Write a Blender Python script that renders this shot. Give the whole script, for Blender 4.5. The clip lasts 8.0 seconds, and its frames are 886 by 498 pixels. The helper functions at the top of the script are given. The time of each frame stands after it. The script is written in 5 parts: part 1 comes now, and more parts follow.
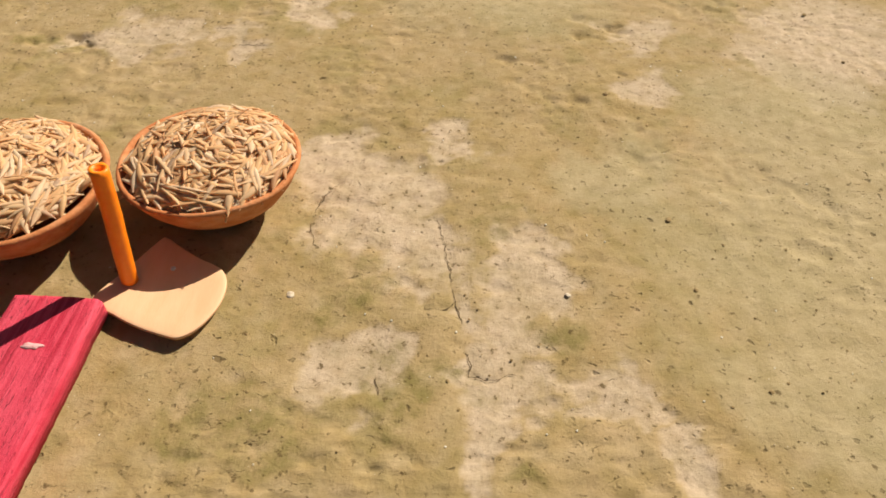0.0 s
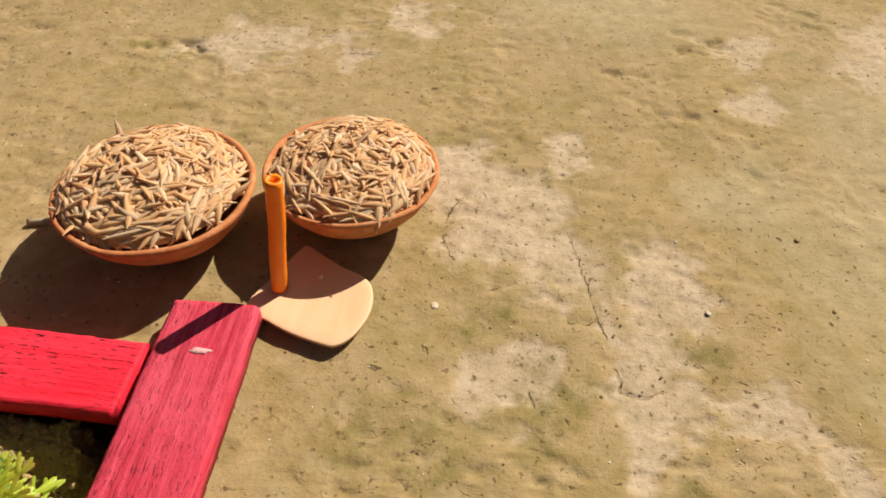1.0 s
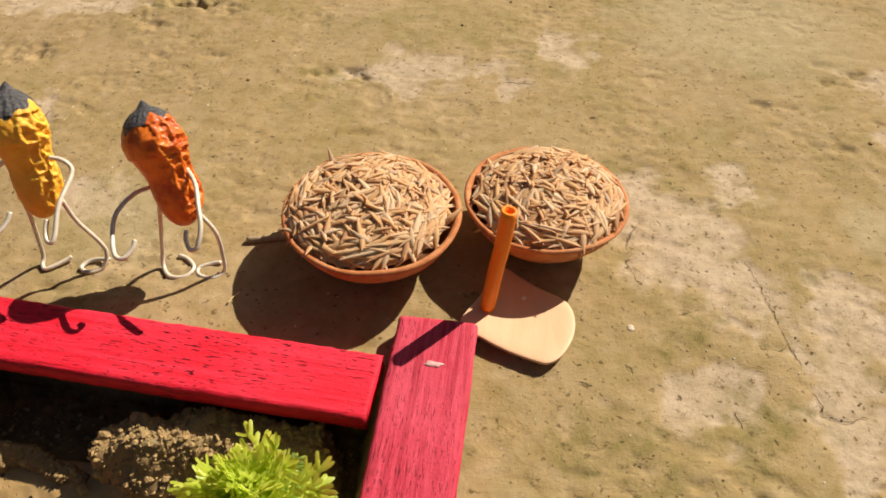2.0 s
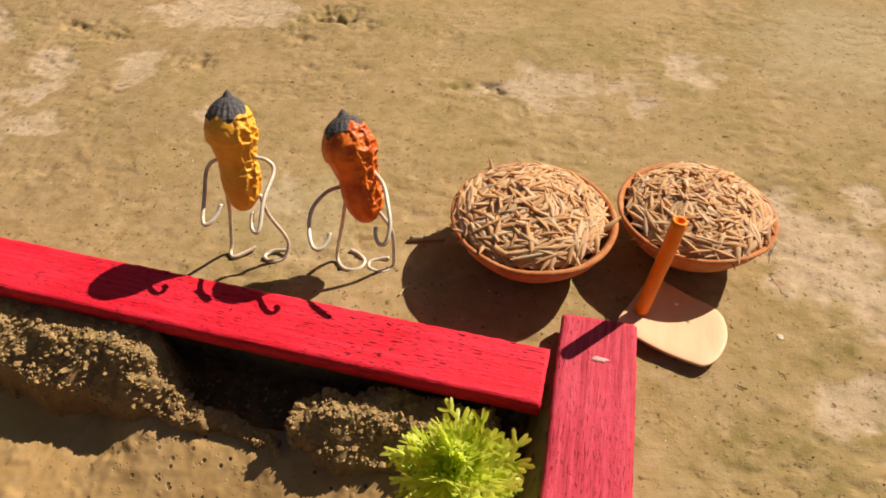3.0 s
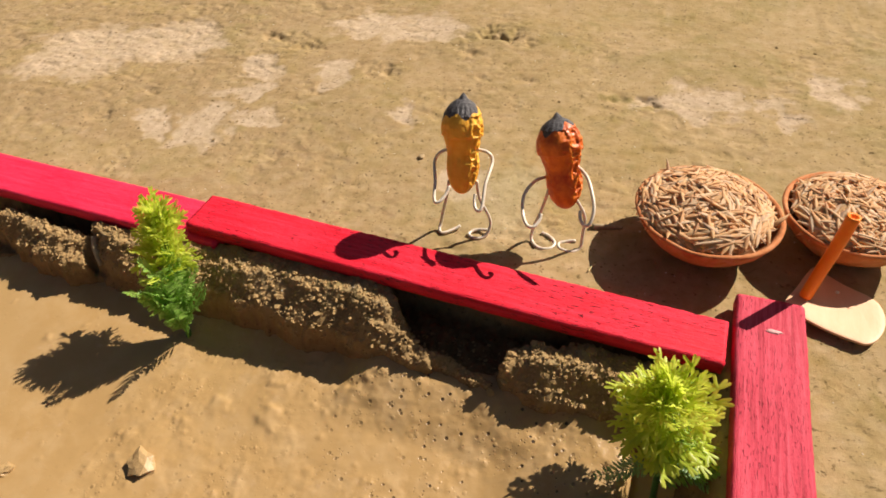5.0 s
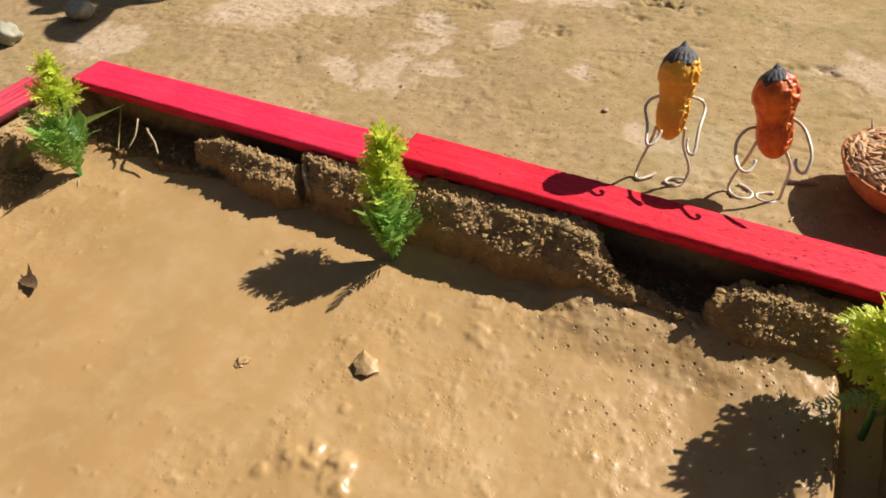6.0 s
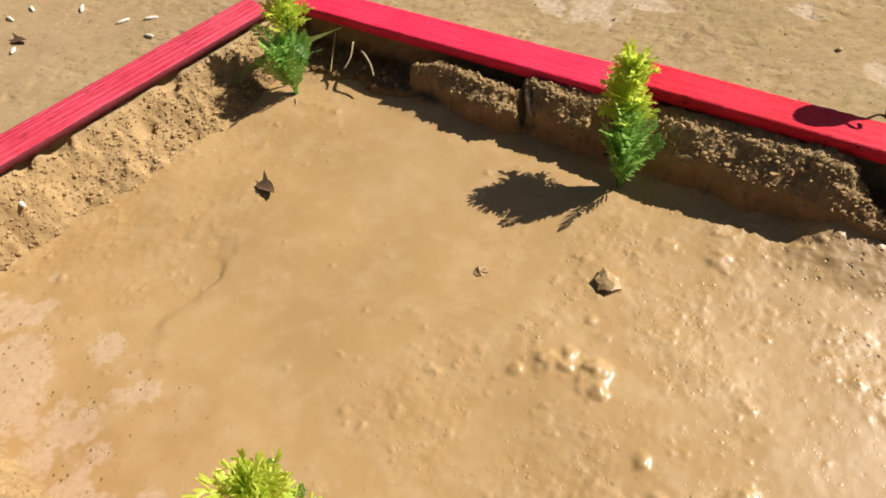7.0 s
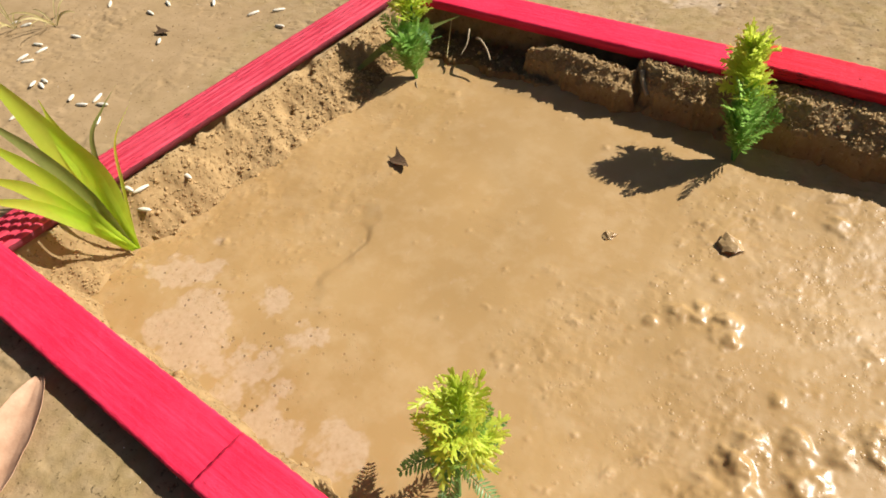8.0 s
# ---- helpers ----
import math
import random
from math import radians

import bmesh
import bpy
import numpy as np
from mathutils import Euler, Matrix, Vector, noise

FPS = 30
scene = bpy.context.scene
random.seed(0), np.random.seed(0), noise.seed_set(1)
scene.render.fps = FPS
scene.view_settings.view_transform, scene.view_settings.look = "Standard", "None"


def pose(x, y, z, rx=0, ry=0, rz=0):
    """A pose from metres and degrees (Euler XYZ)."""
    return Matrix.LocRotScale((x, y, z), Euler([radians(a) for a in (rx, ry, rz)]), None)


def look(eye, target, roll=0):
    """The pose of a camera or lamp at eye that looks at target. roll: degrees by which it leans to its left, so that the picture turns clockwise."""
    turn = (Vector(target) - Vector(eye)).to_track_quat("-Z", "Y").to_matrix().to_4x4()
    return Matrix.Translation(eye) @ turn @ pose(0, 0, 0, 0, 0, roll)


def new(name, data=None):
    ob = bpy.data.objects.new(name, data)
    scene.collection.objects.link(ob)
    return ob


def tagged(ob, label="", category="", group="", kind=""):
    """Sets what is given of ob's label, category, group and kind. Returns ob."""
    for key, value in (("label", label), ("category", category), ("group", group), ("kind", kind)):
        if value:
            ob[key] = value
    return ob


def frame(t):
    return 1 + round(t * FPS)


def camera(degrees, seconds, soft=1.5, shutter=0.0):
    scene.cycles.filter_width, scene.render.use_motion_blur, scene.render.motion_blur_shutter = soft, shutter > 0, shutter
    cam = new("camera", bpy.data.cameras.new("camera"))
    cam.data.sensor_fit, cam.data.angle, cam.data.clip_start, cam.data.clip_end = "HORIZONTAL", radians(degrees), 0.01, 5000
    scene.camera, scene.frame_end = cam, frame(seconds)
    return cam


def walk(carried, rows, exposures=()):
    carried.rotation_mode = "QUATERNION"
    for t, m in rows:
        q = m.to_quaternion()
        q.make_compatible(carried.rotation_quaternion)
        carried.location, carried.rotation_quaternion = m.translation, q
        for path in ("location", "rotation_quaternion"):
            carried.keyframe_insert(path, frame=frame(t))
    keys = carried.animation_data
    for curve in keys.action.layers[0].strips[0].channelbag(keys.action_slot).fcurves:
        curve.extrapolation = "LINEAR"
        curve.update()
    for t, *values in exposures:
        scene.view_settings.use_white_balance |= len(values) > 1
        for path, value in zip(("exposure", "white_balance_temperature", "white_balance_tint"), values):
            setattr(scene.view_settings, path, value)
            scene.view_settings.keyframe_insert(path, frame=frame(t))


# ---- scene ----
cam = camera(68.1, 8.0, soft=1.75)
# seconds, eye, target, roll
PATH = [
    (0, (-0.00037, 0.01569, 0.13120), (0.00356, 0.18567, -0.05208), 1.98),
    (0.5, (-0.01563, 0.01697, 0.13249), (-0.01160, 0.18639, -0.05131), 2.71),
    (1, (-0.03476, 0.01590, 0.13453), (-0.03502, 0.18592, -0.04876), 2.43),
    (1.5, (-0.05881, 0.01162, 0.13804), (-0.06637, 0.18288, -0.04393), 1.19),
    (1.7, (-0.06783, 0.00950, 0.14140), (-0.07830, 0.18101, -0.04018), 0.82),
    (2.8, (-0.10488, -0.00362, 0.15543), (-0.13258, 0.16654, -0.02562), -0.91),
    (3, (-0.11073, -0.00975, 0.15594), (-0.14423, 0.16236, -0.02227), -1.49),
    (3.5, (-0.12505, -0.02339, 0.16239), (-0.16640, 0.14890, -0.01398), -1.65),
    (4, (-0.13254, -0.03504, 0.17105), (-0.17762, 0.13820, -0.00347), -1.86),
    (5.3, (-0.15856, -0.06654, 0.17601), (-0.22096, 0.10276, 0.00297), -3.64),
    (5.5, (-0.16899, -0.07604, 0.17574), (-0.23491, 0.09195, 0.00273), -3.63),
    (6, (-0.19486, -0.09977, 0.17321), (-0.26972, 0.06265, -0.00147), -3.81),
    (6.5, (-0.22124, -0.11999, 0.17066), (-0.30528, 0.03463, -0.00692), -4.66),
    (7, (-0.24786, -0.14543, 0.16449), (-0.34291, -0.00045, -0.01563), -5.87),
    (7.5, (-0.26314, -0.16922, 0.16744), (-0.36839, -0.03140, -0.01264), -7.78),
    (8, (-0.26757, -0.18817, 0.17763), (-0.37495, -0.05182, -0.00230), -9.06),
]
EXPOSURE = 0.48
walk(cam, [(t, look(eye, target, roll)) for t, eye, target, roll in PATH],
     exposures=[(0.0, EXPOSURE, 6500, 9), (2.0, EXPOSURE, 6600, 10), (3.0, EXPOSURE - 0.04, 7000, 15), (4.1, EXPOSURE + 0.05, 7000, 15), (5.4, EXPOSURE + 0.13, 6400, 14), (8.0, EXPOSURE + 0.17, 6050, 11)])

# ---- daylight ----
SUN_DIR = Vector((0.70, 0.714, 0.854)).normalized()
world = bpy.data.worlds.new("sky")
scene.world = world
world.use_nodes = True
wn = world.node_tree.nodes
sky = wn.new("ShaderNodeTexSky")
sky.sky_type = "NISHITA"
sky.sun_disc = False
sky.sun_elevation = math.asin(SUN_DIR.z)
sky.sun_rotation = math.atan2(SUN_DIR.x, SUN_DIR.y)
sky.dust_density = 2.5
wn["Background"].inputs["Strength"].default_value = 0.025
world.node_tree.links.new(sky.outputs[0], wn["Background"].inputs["Color"])
sun_data = bpy.data.lights.new("sun", "SUN")
sun_data.energy = 5.0
sun_data.angle = radians(0.55)
sun_data.color = (1.0, 0.92, 0.805)
sun = new("sun", sun_data)
sun.matrix_world = look(SUN_DIR * 5.0, (0, 0, 0))


# ---- material helpers ----
class Nodes:
    """A small wrapper that builds one node material."""

    def __init__(self, name):
        self.mat = bpy.data.materials.new(name)
        self.mat.use_nodes = True
        self.tree = self.mat.node_tree
        self.bsdf = self.tree.nodes["Principled BSDF"]

    def node(self, kind, values=(), **props):
        n = self.tree.nodes.new(kind)
        for key, value in props.items():
            setattr(n, key, value)
        for key, value in dict(values).items():
            if isinstance(value, bpy.types.NodeSocket):
                self.tree.links.new(value, n.inputs[key])
            else:
                n.inputs[key].default_value = value
        return n

    def coords(self, which="Object", scale=(1, 1, 1)):
        c = self.node("ShaderNodeTexCoord").outputs[which]
        return self.node("ShaderNodeMapping", {"Vector": c, "Scale": scale}).outputs[0]

    def noise(self, vec, scale, detail=4.0, rough=0.6, distortion=0.0):
        return self.node("ShaderNodeTexNoise", {"Vector": vec, "Scale": scale, "Detail": detail, "Roughness": rough,
                                                "Distortion": distortion}).outputs["Fac"]

    def cells(self, vec, scale, feature="F1"):
        return self.node("ShaderNodeTexVoronoi", {"Vector": vec, "Scale": scale}, feature=feature).outputs["Distance"]

    def steps(self, fac, *stops):
        n = self.node("ShaderNodeValToRGB", {"Fac": fac})
        while len(n.color_ramp.elements) < len(stops):
            n.color_ramp.elements.new(0.5)
        for e, (at, col) in zip(n.color_ramp.elements, stops):
            e.position = at
            e.color = (*col, 1) if isinstance(col, tuple) else (col, col, col, 1)
        return n.outputs[0]

    def mix(self, fac, a, b, blend="MIX"):
        n = self.node("ShaderNodeMix", data_type="RGBA", blend_type=blend)
        for i, v in ((0, fac), (6, a), (7, b)):
            if isinstance(v, bpy.types.NodeSocket):
                self.tree.links.new(v, n.inputs[i])
            else:
                n.inputs[i].default_value = (*v, 1) if isinstance(v, tuple) else v
        return n.outputs[2]

    def math(self, op, a, b=0.0, c=0.0, clamp=False):
        n = self.node("ShaderNodeMath", {0: a, 1: b, 2: c}, operation=op)
        n.use_clamp = clamp
        return n.outputs[0]

    def attr(self, name):
        return self.node("ShaderNodeAttribute", attribute_name=name).outputs["Fac"]

    def random(self):
        return self.node("ShaderNodeObjectInfo").outputs["Random"]

    def island(self):
        return self.node("ShaderNodeNewGeometry").outputs["Random Per Island"]

    def finish(self, color, rough, height=None, distance=0.0005, strength=1.0, **more):
        values = {"Base Color": color, "Roughness": rough}
        values.update({key.replace("_", " "): v for key, v in more.items()})
        for key, v in values.items():
            if isinstance(v, bpy.types.NodeSocket):
                self.tree.links.new(v, self.bsdf.inputs[key])
            else:
                self.bsdf.inputs[key].default_value = (*v, 1) if isinstance(v, tuple) and len(v) == 3 else v
        if height is not None:
            b = self.node("ShaderNodeBump", {"Height": height, "Distance": distance, "Strength": strength})
            self.tree.links.new(b.outputs[0], self.bsdf.inputs["Normal"])
        return self.mat


# ---- materials ----
def make_ground():
    n = Nodes("dry_ground")
    v = n.coords()
    fine, mid, big = n.noise(v, 900, 5, 0.7), n.noise(v, 160, 5, 0.65), n.noise(v, 28, 4, 0.6)
    olive = n.steps(mid, (0.3, (0.265, 0.178, 0.062)), (0.5, (0.335, 0.228, 0.091)), (0.72, (0.385, 0.268, 0.119)))
    straw = n.steps(mid, (0.3, (0.355, 0.236, 0.107)), (0.7, (0.445, 0.308, 0.153)))
    col = n.mix(n.steps(big, (0.36, 0.0), (0.66, 1.0)), olive, straw)
    mottle = n.steps(n.noise(v, 75, 5, 0.7, 0.6), (0.40, 1.0), (0.56, 0.0))
    col = n.mix(n.math("MULTIPLY", mottle, 0.30), col, (0.20, 0.135, 0.036))
    col = n.mix(n.steps(n.noise(v, 12, 5, 0.65, 0.5), (0.47, 0.0), (0.62, 0.42)), col, n.steps(mid, (0.3, (0.36, 0.245, 0.125)), (0.7, (0.48, 0.345, 0.20))))
    lichen = n.steps(n.noise(v, 22, 4, 0.65, 0.4), (0.50, 0.0), (0.60, 1.0))
    col = n.mix(n.math("MULTIPLY", lichen, 0.48), col, (0.21, 0.165, 0.045))
    tan = n.steps(mid, (0.3, (0.26, 0.164, 0.076)), (0.7, (0.385, 0.256, 0.132)))
    col = n.mix(n.math("MULTIPLY", n.attr("tan"), 0.8), col, tan)
    pale = n.steps(n.noise(v, 260, 5, 0.7), (0.28, (0.39, 0.280, 0.18)), (0.5, (0.51, 0.380, 0.258)), (0.75, (0.57, 0.435, 0.305)))
    col = n.mix(n.math("MULTIPLY", n.attr("pale"), n.steps(n.noise(v, 65, 4, 0.65), (0.34, 0.62), (0.55, 1.0))), col, pale)
    grey = n.steps(mid, (0.3, (0.345, 0.275, 0.15)), (0.7, (0.46, 0.37, 0.22)))
    col = n.mix(n.math("MULTIPLY", n.attr("bloom"), 0.7), col, grey)
    col = n.mix(n.math("MULTIPLY", n.attr("moss"), n.steps(n.noise(v, 170, 4, 0.65), (0.35, 0.10), (0.62, 0.75))), col, (0.18, 0.145, 0.042))
    # Dug soil: moist brown, darkened further to give the pit's shade; bank tops lighter.
    moist_shade = n.steps(mid, (0.3, (0.13, 0.078, 0.030)), (0.7, (0.25, 0.155, 0.066)))
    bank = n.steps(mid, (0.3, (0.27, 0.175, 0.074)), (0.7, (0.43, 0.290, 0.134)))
    moist_shade = n.mix(n.attr("bank"), moist_shade, bank)
    col = n.mix(n.attr("moist_shade"), col, moist_shade)
    # Front faces of the blocks: mud brown toned down to give their shade.
    face_shade = n.steps(mid, (0.3, (0.20, 0.122, 0.050)), (0.7, (0.29, 0.182, 0.080)))
    col = n.mix(n.attr("face"), col, face_shade)
    wet = n.steps(n.noise(v, 60, 4, 0.6), (0.35, (0.33, 0.222, 0.108)), (0.65, (0.385, 0.265, 0.138)))
    col = n.mix(n.math("MULTIPLY", n.attr("damp"), 0.85), col, wet)
    specks = n.steps(n.noise(v, 520, 3, 0.6), (0.30, 1.0), (0.38, 0.0))
    col = n.mix(n.math("MULTIPLY", specks, 0.75), col, (0.09, 0.055, 0.02))
    # Dark spots painted as the tiny shadows of grains.
    grain_shadows = n.math("MULTIPLY", n.steps(n.noise(v, 330, 2, 0.5), (0.275, 1.0), (0.315, 0.0)), n.steps(n.noise(v, 26, 3), (0.42, 0.25), (0.6, 1.0)))
    col = n.mix(n.math("MULTIPLY", grain_shadows, 0.6), col, (0.085, 0.052, 0.02))
    grains = n.steps(n.cells(v, 420), (0.05, 1.0), (0.09, 0.0))
    col = n.mix(n.math("MULTIPLY", grains, n.steps(n.noise(v, 70, 2), (0.5, 0.0), (0.7, 0.6))), col, (0.62, 0.54, 0.38))
    turned = n.node("ShaderNodeMapping", {"Vector": n.coords(), "Rotation": (0, 0, 0.35), "Scale": (260, 600, 600)}).outputs[0]
    dash = n.steps(n.noise(turned, 1.0, 3, 0.6, 1.6), (0.285, 1.0), (0.34, 0.0))
    dash = n.math("MULTIPLY", dash, n.steps(n.noise(v, 34, 3, 0.6), (0.42, 0.15), (0.62, 1.0)))
    col = n.mix(n.math("MULTIPLY", dash, 0.45), col, (0.10, 0.062, 0.022))
    h = n.math("ADD", n.math("MULTIPLY", fine, 0.32), n.math("MULTIPLY", mid, 0.45))
    h = n.math("SUBTRACT", h, n.math("MULTIPLY", n.math("ADD", dash, grain_shadows), 0.5))
    h = n.math("MULTIPLY", h, n.math("SUBTRACT", 1.0, n.math("MULTIPLY", n.attr("damp"), 0.7)))
    return n.finish(col, 0.95, h, 0.0011, 0.75, Specular_IOR_Level=0.15)


def make_mud():
    n = Nodes("wet_mud")
    v = n.coords()
    big, mid, fine = n.noise(v, 16, 3, 0.5), n.noise(v, 90, 4, 0.6), n.noise(v, 420, 4, 0.65)
    col = n.steps(big, (0.32, (0.375, 0.233, 0.090)), (0.55, (0.402, 0.254, 0.102)), (0.75, (0.432, 0.281, 0.120)))
    col = n.mix(n.math("MULTIPLY", n.steps(mid, (0.45, 0.0), (0.75, 1.0)), 0.35), col, (0.53, 0.38, 0.205))
    foam = n.attr("foam")
    edge = n.math("ADD", foam, n.math("MULTIPLY", n.math("SUBTRACT", fine, 0.5), 0.5))
    foam_mask = n.steps(edge, (0.30, 0.0), (0.75, 1.0))
    col = n.mix(n.math("MULTIPLY", foam_mask, 0.52), col, n.steps(fine, (0.30, (0.36, 0.24, 0.13)), (0.42, (0.50, 0.36, 0.235)), (0.65, (0.58, 0.43, 0.30))))
    rough_mask = n.attr("rough")
    holes = n.steps(n.cells(v, 260), (0.11, 1.0), (0.19, 0.0))
    tiny = n.math("MULTIPLY", n.steps(n.cells(v, 620), (0.12, 1.0), (0.2, 0.0)), 0.8)
    holes = n.math("MAXIMUM", holes, n.math("MULTIPLY", tiny, n.steps(n.noise(v, 95, 2), (0.48, 0.0), (0.6, 1.0))))
    few = n.steps(n.noise(v, 60, 2), (0.38, 0.0), (0.52, 1.0))
    holes = n.math("MULTIPLY", n.math("MULTIPLY", holes, few), n.attr("holes"))
    # Near-black colour paints the shade inside the bubble holes.
    col = n.mix(holes, col, (0.05, 0.028, 0.012))
    r = n.steps(n.math("ADD", n.math("MULTIPLY", mid, 0.6), n.math("MULTIPLY", fine, 0.4)), (0.35, 0.39), (0.65, 0.57))
    r = n.math("SUBTRACT", r, n.math("MULTIPLY", n.attr("glaze"), 0.14))
    h = n.math("ADD", n.math("MULTIPLY", n.math("MULTIPLY", fine, 0.2), n.math("ADD", rough_mask, 0.10)),
               n.math("MULTIPLY", mid, n.math("ADD", n.math("MULTIPLY", rough_mask, 0.20), 0.05)))
    h = n.math("SUBTRACT", h, n.math("MULTIPLY", holes, 0.8))
    for scale, size, gain, seed_scale in ((300, 0.26, 0.40, 75), (640, 0.30, 0.22, 130)):
        drop = n.steps(n.cells(v, scale), (0.0, 1.0), (size * 0.6, 0.72), (size, 0.0))
        some = n.steps(n.noise(v, seed_scale, 2), (0.55, 0.0), (0.62, 1.0))
        h = n.math("ADD", h, n.math("MULTIPLY", n.math("MULTIPLY", drop, some), n.math("MULTIPLY", n.math("ADD", rough_mask, 0.12), gain)))
    return n.finish(col, r, h, 0.0008, 0.65, Specular_IOR_Level=0.37)


def make_soil(name, dark, light):
    n = Nodes(name)
    v = n.coords()
    mid, fine = n.noise(v, 240, 5, 0.7), n.noise(v, 1100, 4, 0.7)
    col = n.steps(mid, (0.3, dark), (0.7, light))
    col = n.mix(n.math("MULTIPLY", n.island(), 0.35), col, (light[0] * 1.25, light[1] * 1.22, light[2] * 1.2))
    return n.finish(col, 0.93, n.math("ADD", mid, n.math("MULTIPLY", fine, 0.5)), 0.0008, 0.9, Specular_IOR_Level=0.2)


def make_red(name, base, light, dark, pores, chips=0.0):
    n = Nodes(name)
    g = n.coords("Object", (30, 620, 620))
    wide = n.coords("Object", (1, 1, 1))
    grain = n.noise(g, 1.0, 5, 0.65, 0.4)
    blotch = n.noise(wide, 55, 4, 0.6)
    col = n.steps(grain, (0.28, dark), (0.48, base), (0.74, light))
    col = n.mix(n.math("MULTIPLY", n.steps(blotch, (0.4, 0.0), (0.72, 1.0)), 0.5), col, light)
    p = n.coords("Object", (340, 1900, 1900))
    pore = n.steps(n.noise(p, 1.0, 2, 0.5), (0.34, 1.0), (0.40, 0.0))
    pore = n.math("MULTIPLY", pore, n.steps(n.noise(wide, 30, 2), (0.38, 0.1), (0.6, 1.0)))
    col = n.mix(n.math("MULTIPLY", pore, pores), col, (0.06, 0.004, 0.008))
    fuzz = n.noise(wide, 1500, 3, 0.7)
    col = n.mix(n.math("MULTIPLY", n.steps(fuzz, (0.55, 0.0), (0.75, 1.0)), 0.15), col, (0.80, 0.10, 0.13))
    h = n.math("ADD", n.math("MULTIPLY", grain, 0.8), n.math("MULTIPLY", fuzz, 0.35))
    h = n.math("SUBTRACT", h, n.math("MULTIPLY", pore, pores))
    return n.finish(col, n.steps(blotch, (0.3, 0.55), (0.7, 0.75)), h, 0.0005, 0.8, Specular_IOR_Level=0.2)


def make_clay():
    n = Nodes("terracotta")
    v = n.coords()
    mid, fine = n.noise(v, 150, 5, 0.65), n.noise(v, 900, 3, 0.6)
    col = n.steps(mid, (0.3, (0.40, 0.125, 0.04)), (0.5, (0.52, 0.19, 0.065)), (0.75, (0.62, 0.29, 0.13)))
    dust = n.steps(n.noise(v, 60, 4, 0.7), (0.52, 0.0), (0.72, 0.7))
    col = n.mix(dust, col, (0.60, 0.36, 0.20))
    return n.finish(col, 0.85, n.math("ADD", mid, n.math("MULTIPLY", fine, 0.6)), 0.0004, 0.7, Specular_IOR_Level=0.25)


def make_husk():
    n = Nodes("paddy_husk")
    v = n.coords()
    isl = n.island()
    col = n.steps(isl, (0.0, (0.58, 0.31, 0.150)), (0.12, (0.78, 0.46, 0.215)), (0.45, (0.86, 0.56, 0.270)), (0.75, (0.84, 0.60, 0.36)), (0.93, (0.90, 0.70, 0.46)), (1.0, (0.52, 0.32, 0.20)))
    blot = n.noise(v, 420, 4, 0.65)
    col = n.mix(n.math("MULTIPLY", n.steps(blot, (0.45, 0.0), (0.7, 1.0)), 0.25), col, (0.66, 0.41, 0.19))
    tr = n.node("ShaderNodeBsdfTranslucent", {"Color": col})
    mat = n.finish(col, 0.62, n.noise(v, 1600, 3, 0.6), 0.0001, 0.6, Specular_IOR_Level=0.3)
    m = n.node("ShaderNodeMixShader", {0: 0.38, 1: n.bsdf.outputs[0], 2: tr.outputs[0]})
    n.tree.links.new(m.outputs[0], n.tree.nodes["Material Output"].inputs["Surface"])
    return mat


def make_plain(name, dark, light, rough, scale, bump=0.0003, metal=0.0, spec=0.4, stretch=(1, 1, 1)):
    n = Nodes(name)
    v = n.coords("Object", stretch)
    a, b = n.noise(v, scale, 5, 0.65), n.noise(v, scale * 6, 3, 0.6)
    col = n.steps(a, (0.3, dark), (0.7, light))
    return n.finish(col, n.steps(b, (0.3, max(rough - 0.08, 0.02)), (0.7, min(rough + 0.08, 1.0))),
                    n.math("ADD", a, n.math("MULTIPLY", b, 0.5)), bump, 0.7, Metallic=metal, Specular_IOR_Level=spec)


def make_leaf(name, low, high, rough=0.42, trans=0.25):
    n = Nodes(name)
    v = n.coords()
    f = n.math("ADD", n.math("MULTIPLY", n.random(), 0.55), n.math("MULTIPLY", n.noise(v, 240, 3, 0.6), 0.45))
    col = n.steps(f, (0.2, low), (0.8, high))
    tr = n.node("ShaderNodeBsdfTranslucent", {"Color": col})
    mat = n.finish(col, rough, n.noise(v, 900, 2), 0.0002, 0.4, Specular_IOR_Level=0.5)
    m = n.node("ShaderNodeMixShader", {0: trans, 1: n.bsdf.outputs[0], 2: tr.outputs[0]})
    n.tree.links.new(m.outputs[0], n.tree.nodes["Material Output"].inputs["Surface"])
    return mat


GROUND, MUD = make_ground(), make_mud()
CLOD = make_soil("clod_soil", (0.27, 0.172, 0.068), (0.44, 0.295, 0.134))
CRUMB = make_soil("crumb_soil", (0.15, 0.095, 0.036), (0.36, 0.25, 0.115))
WETCLOD = make_plain("wet_clod", (0.35, 0.226, 0.092), (0.45, 0.300, 0.140), 0.34, 320, 0.0005, 0.0, 0.5)
CRACK = make_plain("crack_shade", (0.07, 0.042, 0.016), (0.13, 0.085, 0.035), 0.95, 600)
RED = make_red("red_paint", (0.70, 0.013, 0.032), (0.79, 0.036, 0.068), (0.57, 0.006, 0.016), 1.0)
RED_SOFT = make_red("red_paint_smooth", (0.74, 0.020, 0.062), (0.82, 0.042, 0.100), (0.66, 0.014, 0.045), 0.15)
CRIMSON = make_red("crimson_paint", (0.50, 0.028, 0.056), (0.66, 0.090, 0.130), (0.25, 0.008, 0.018), 0.5)
CLAY, HUSK = make_clay(), make_husk()
HUSK_BED = make_plain("husk_bed", (0.60, 0.36, 0.16), (0.76, 0.49, 0.24), 0.9, 500, 0.0005)
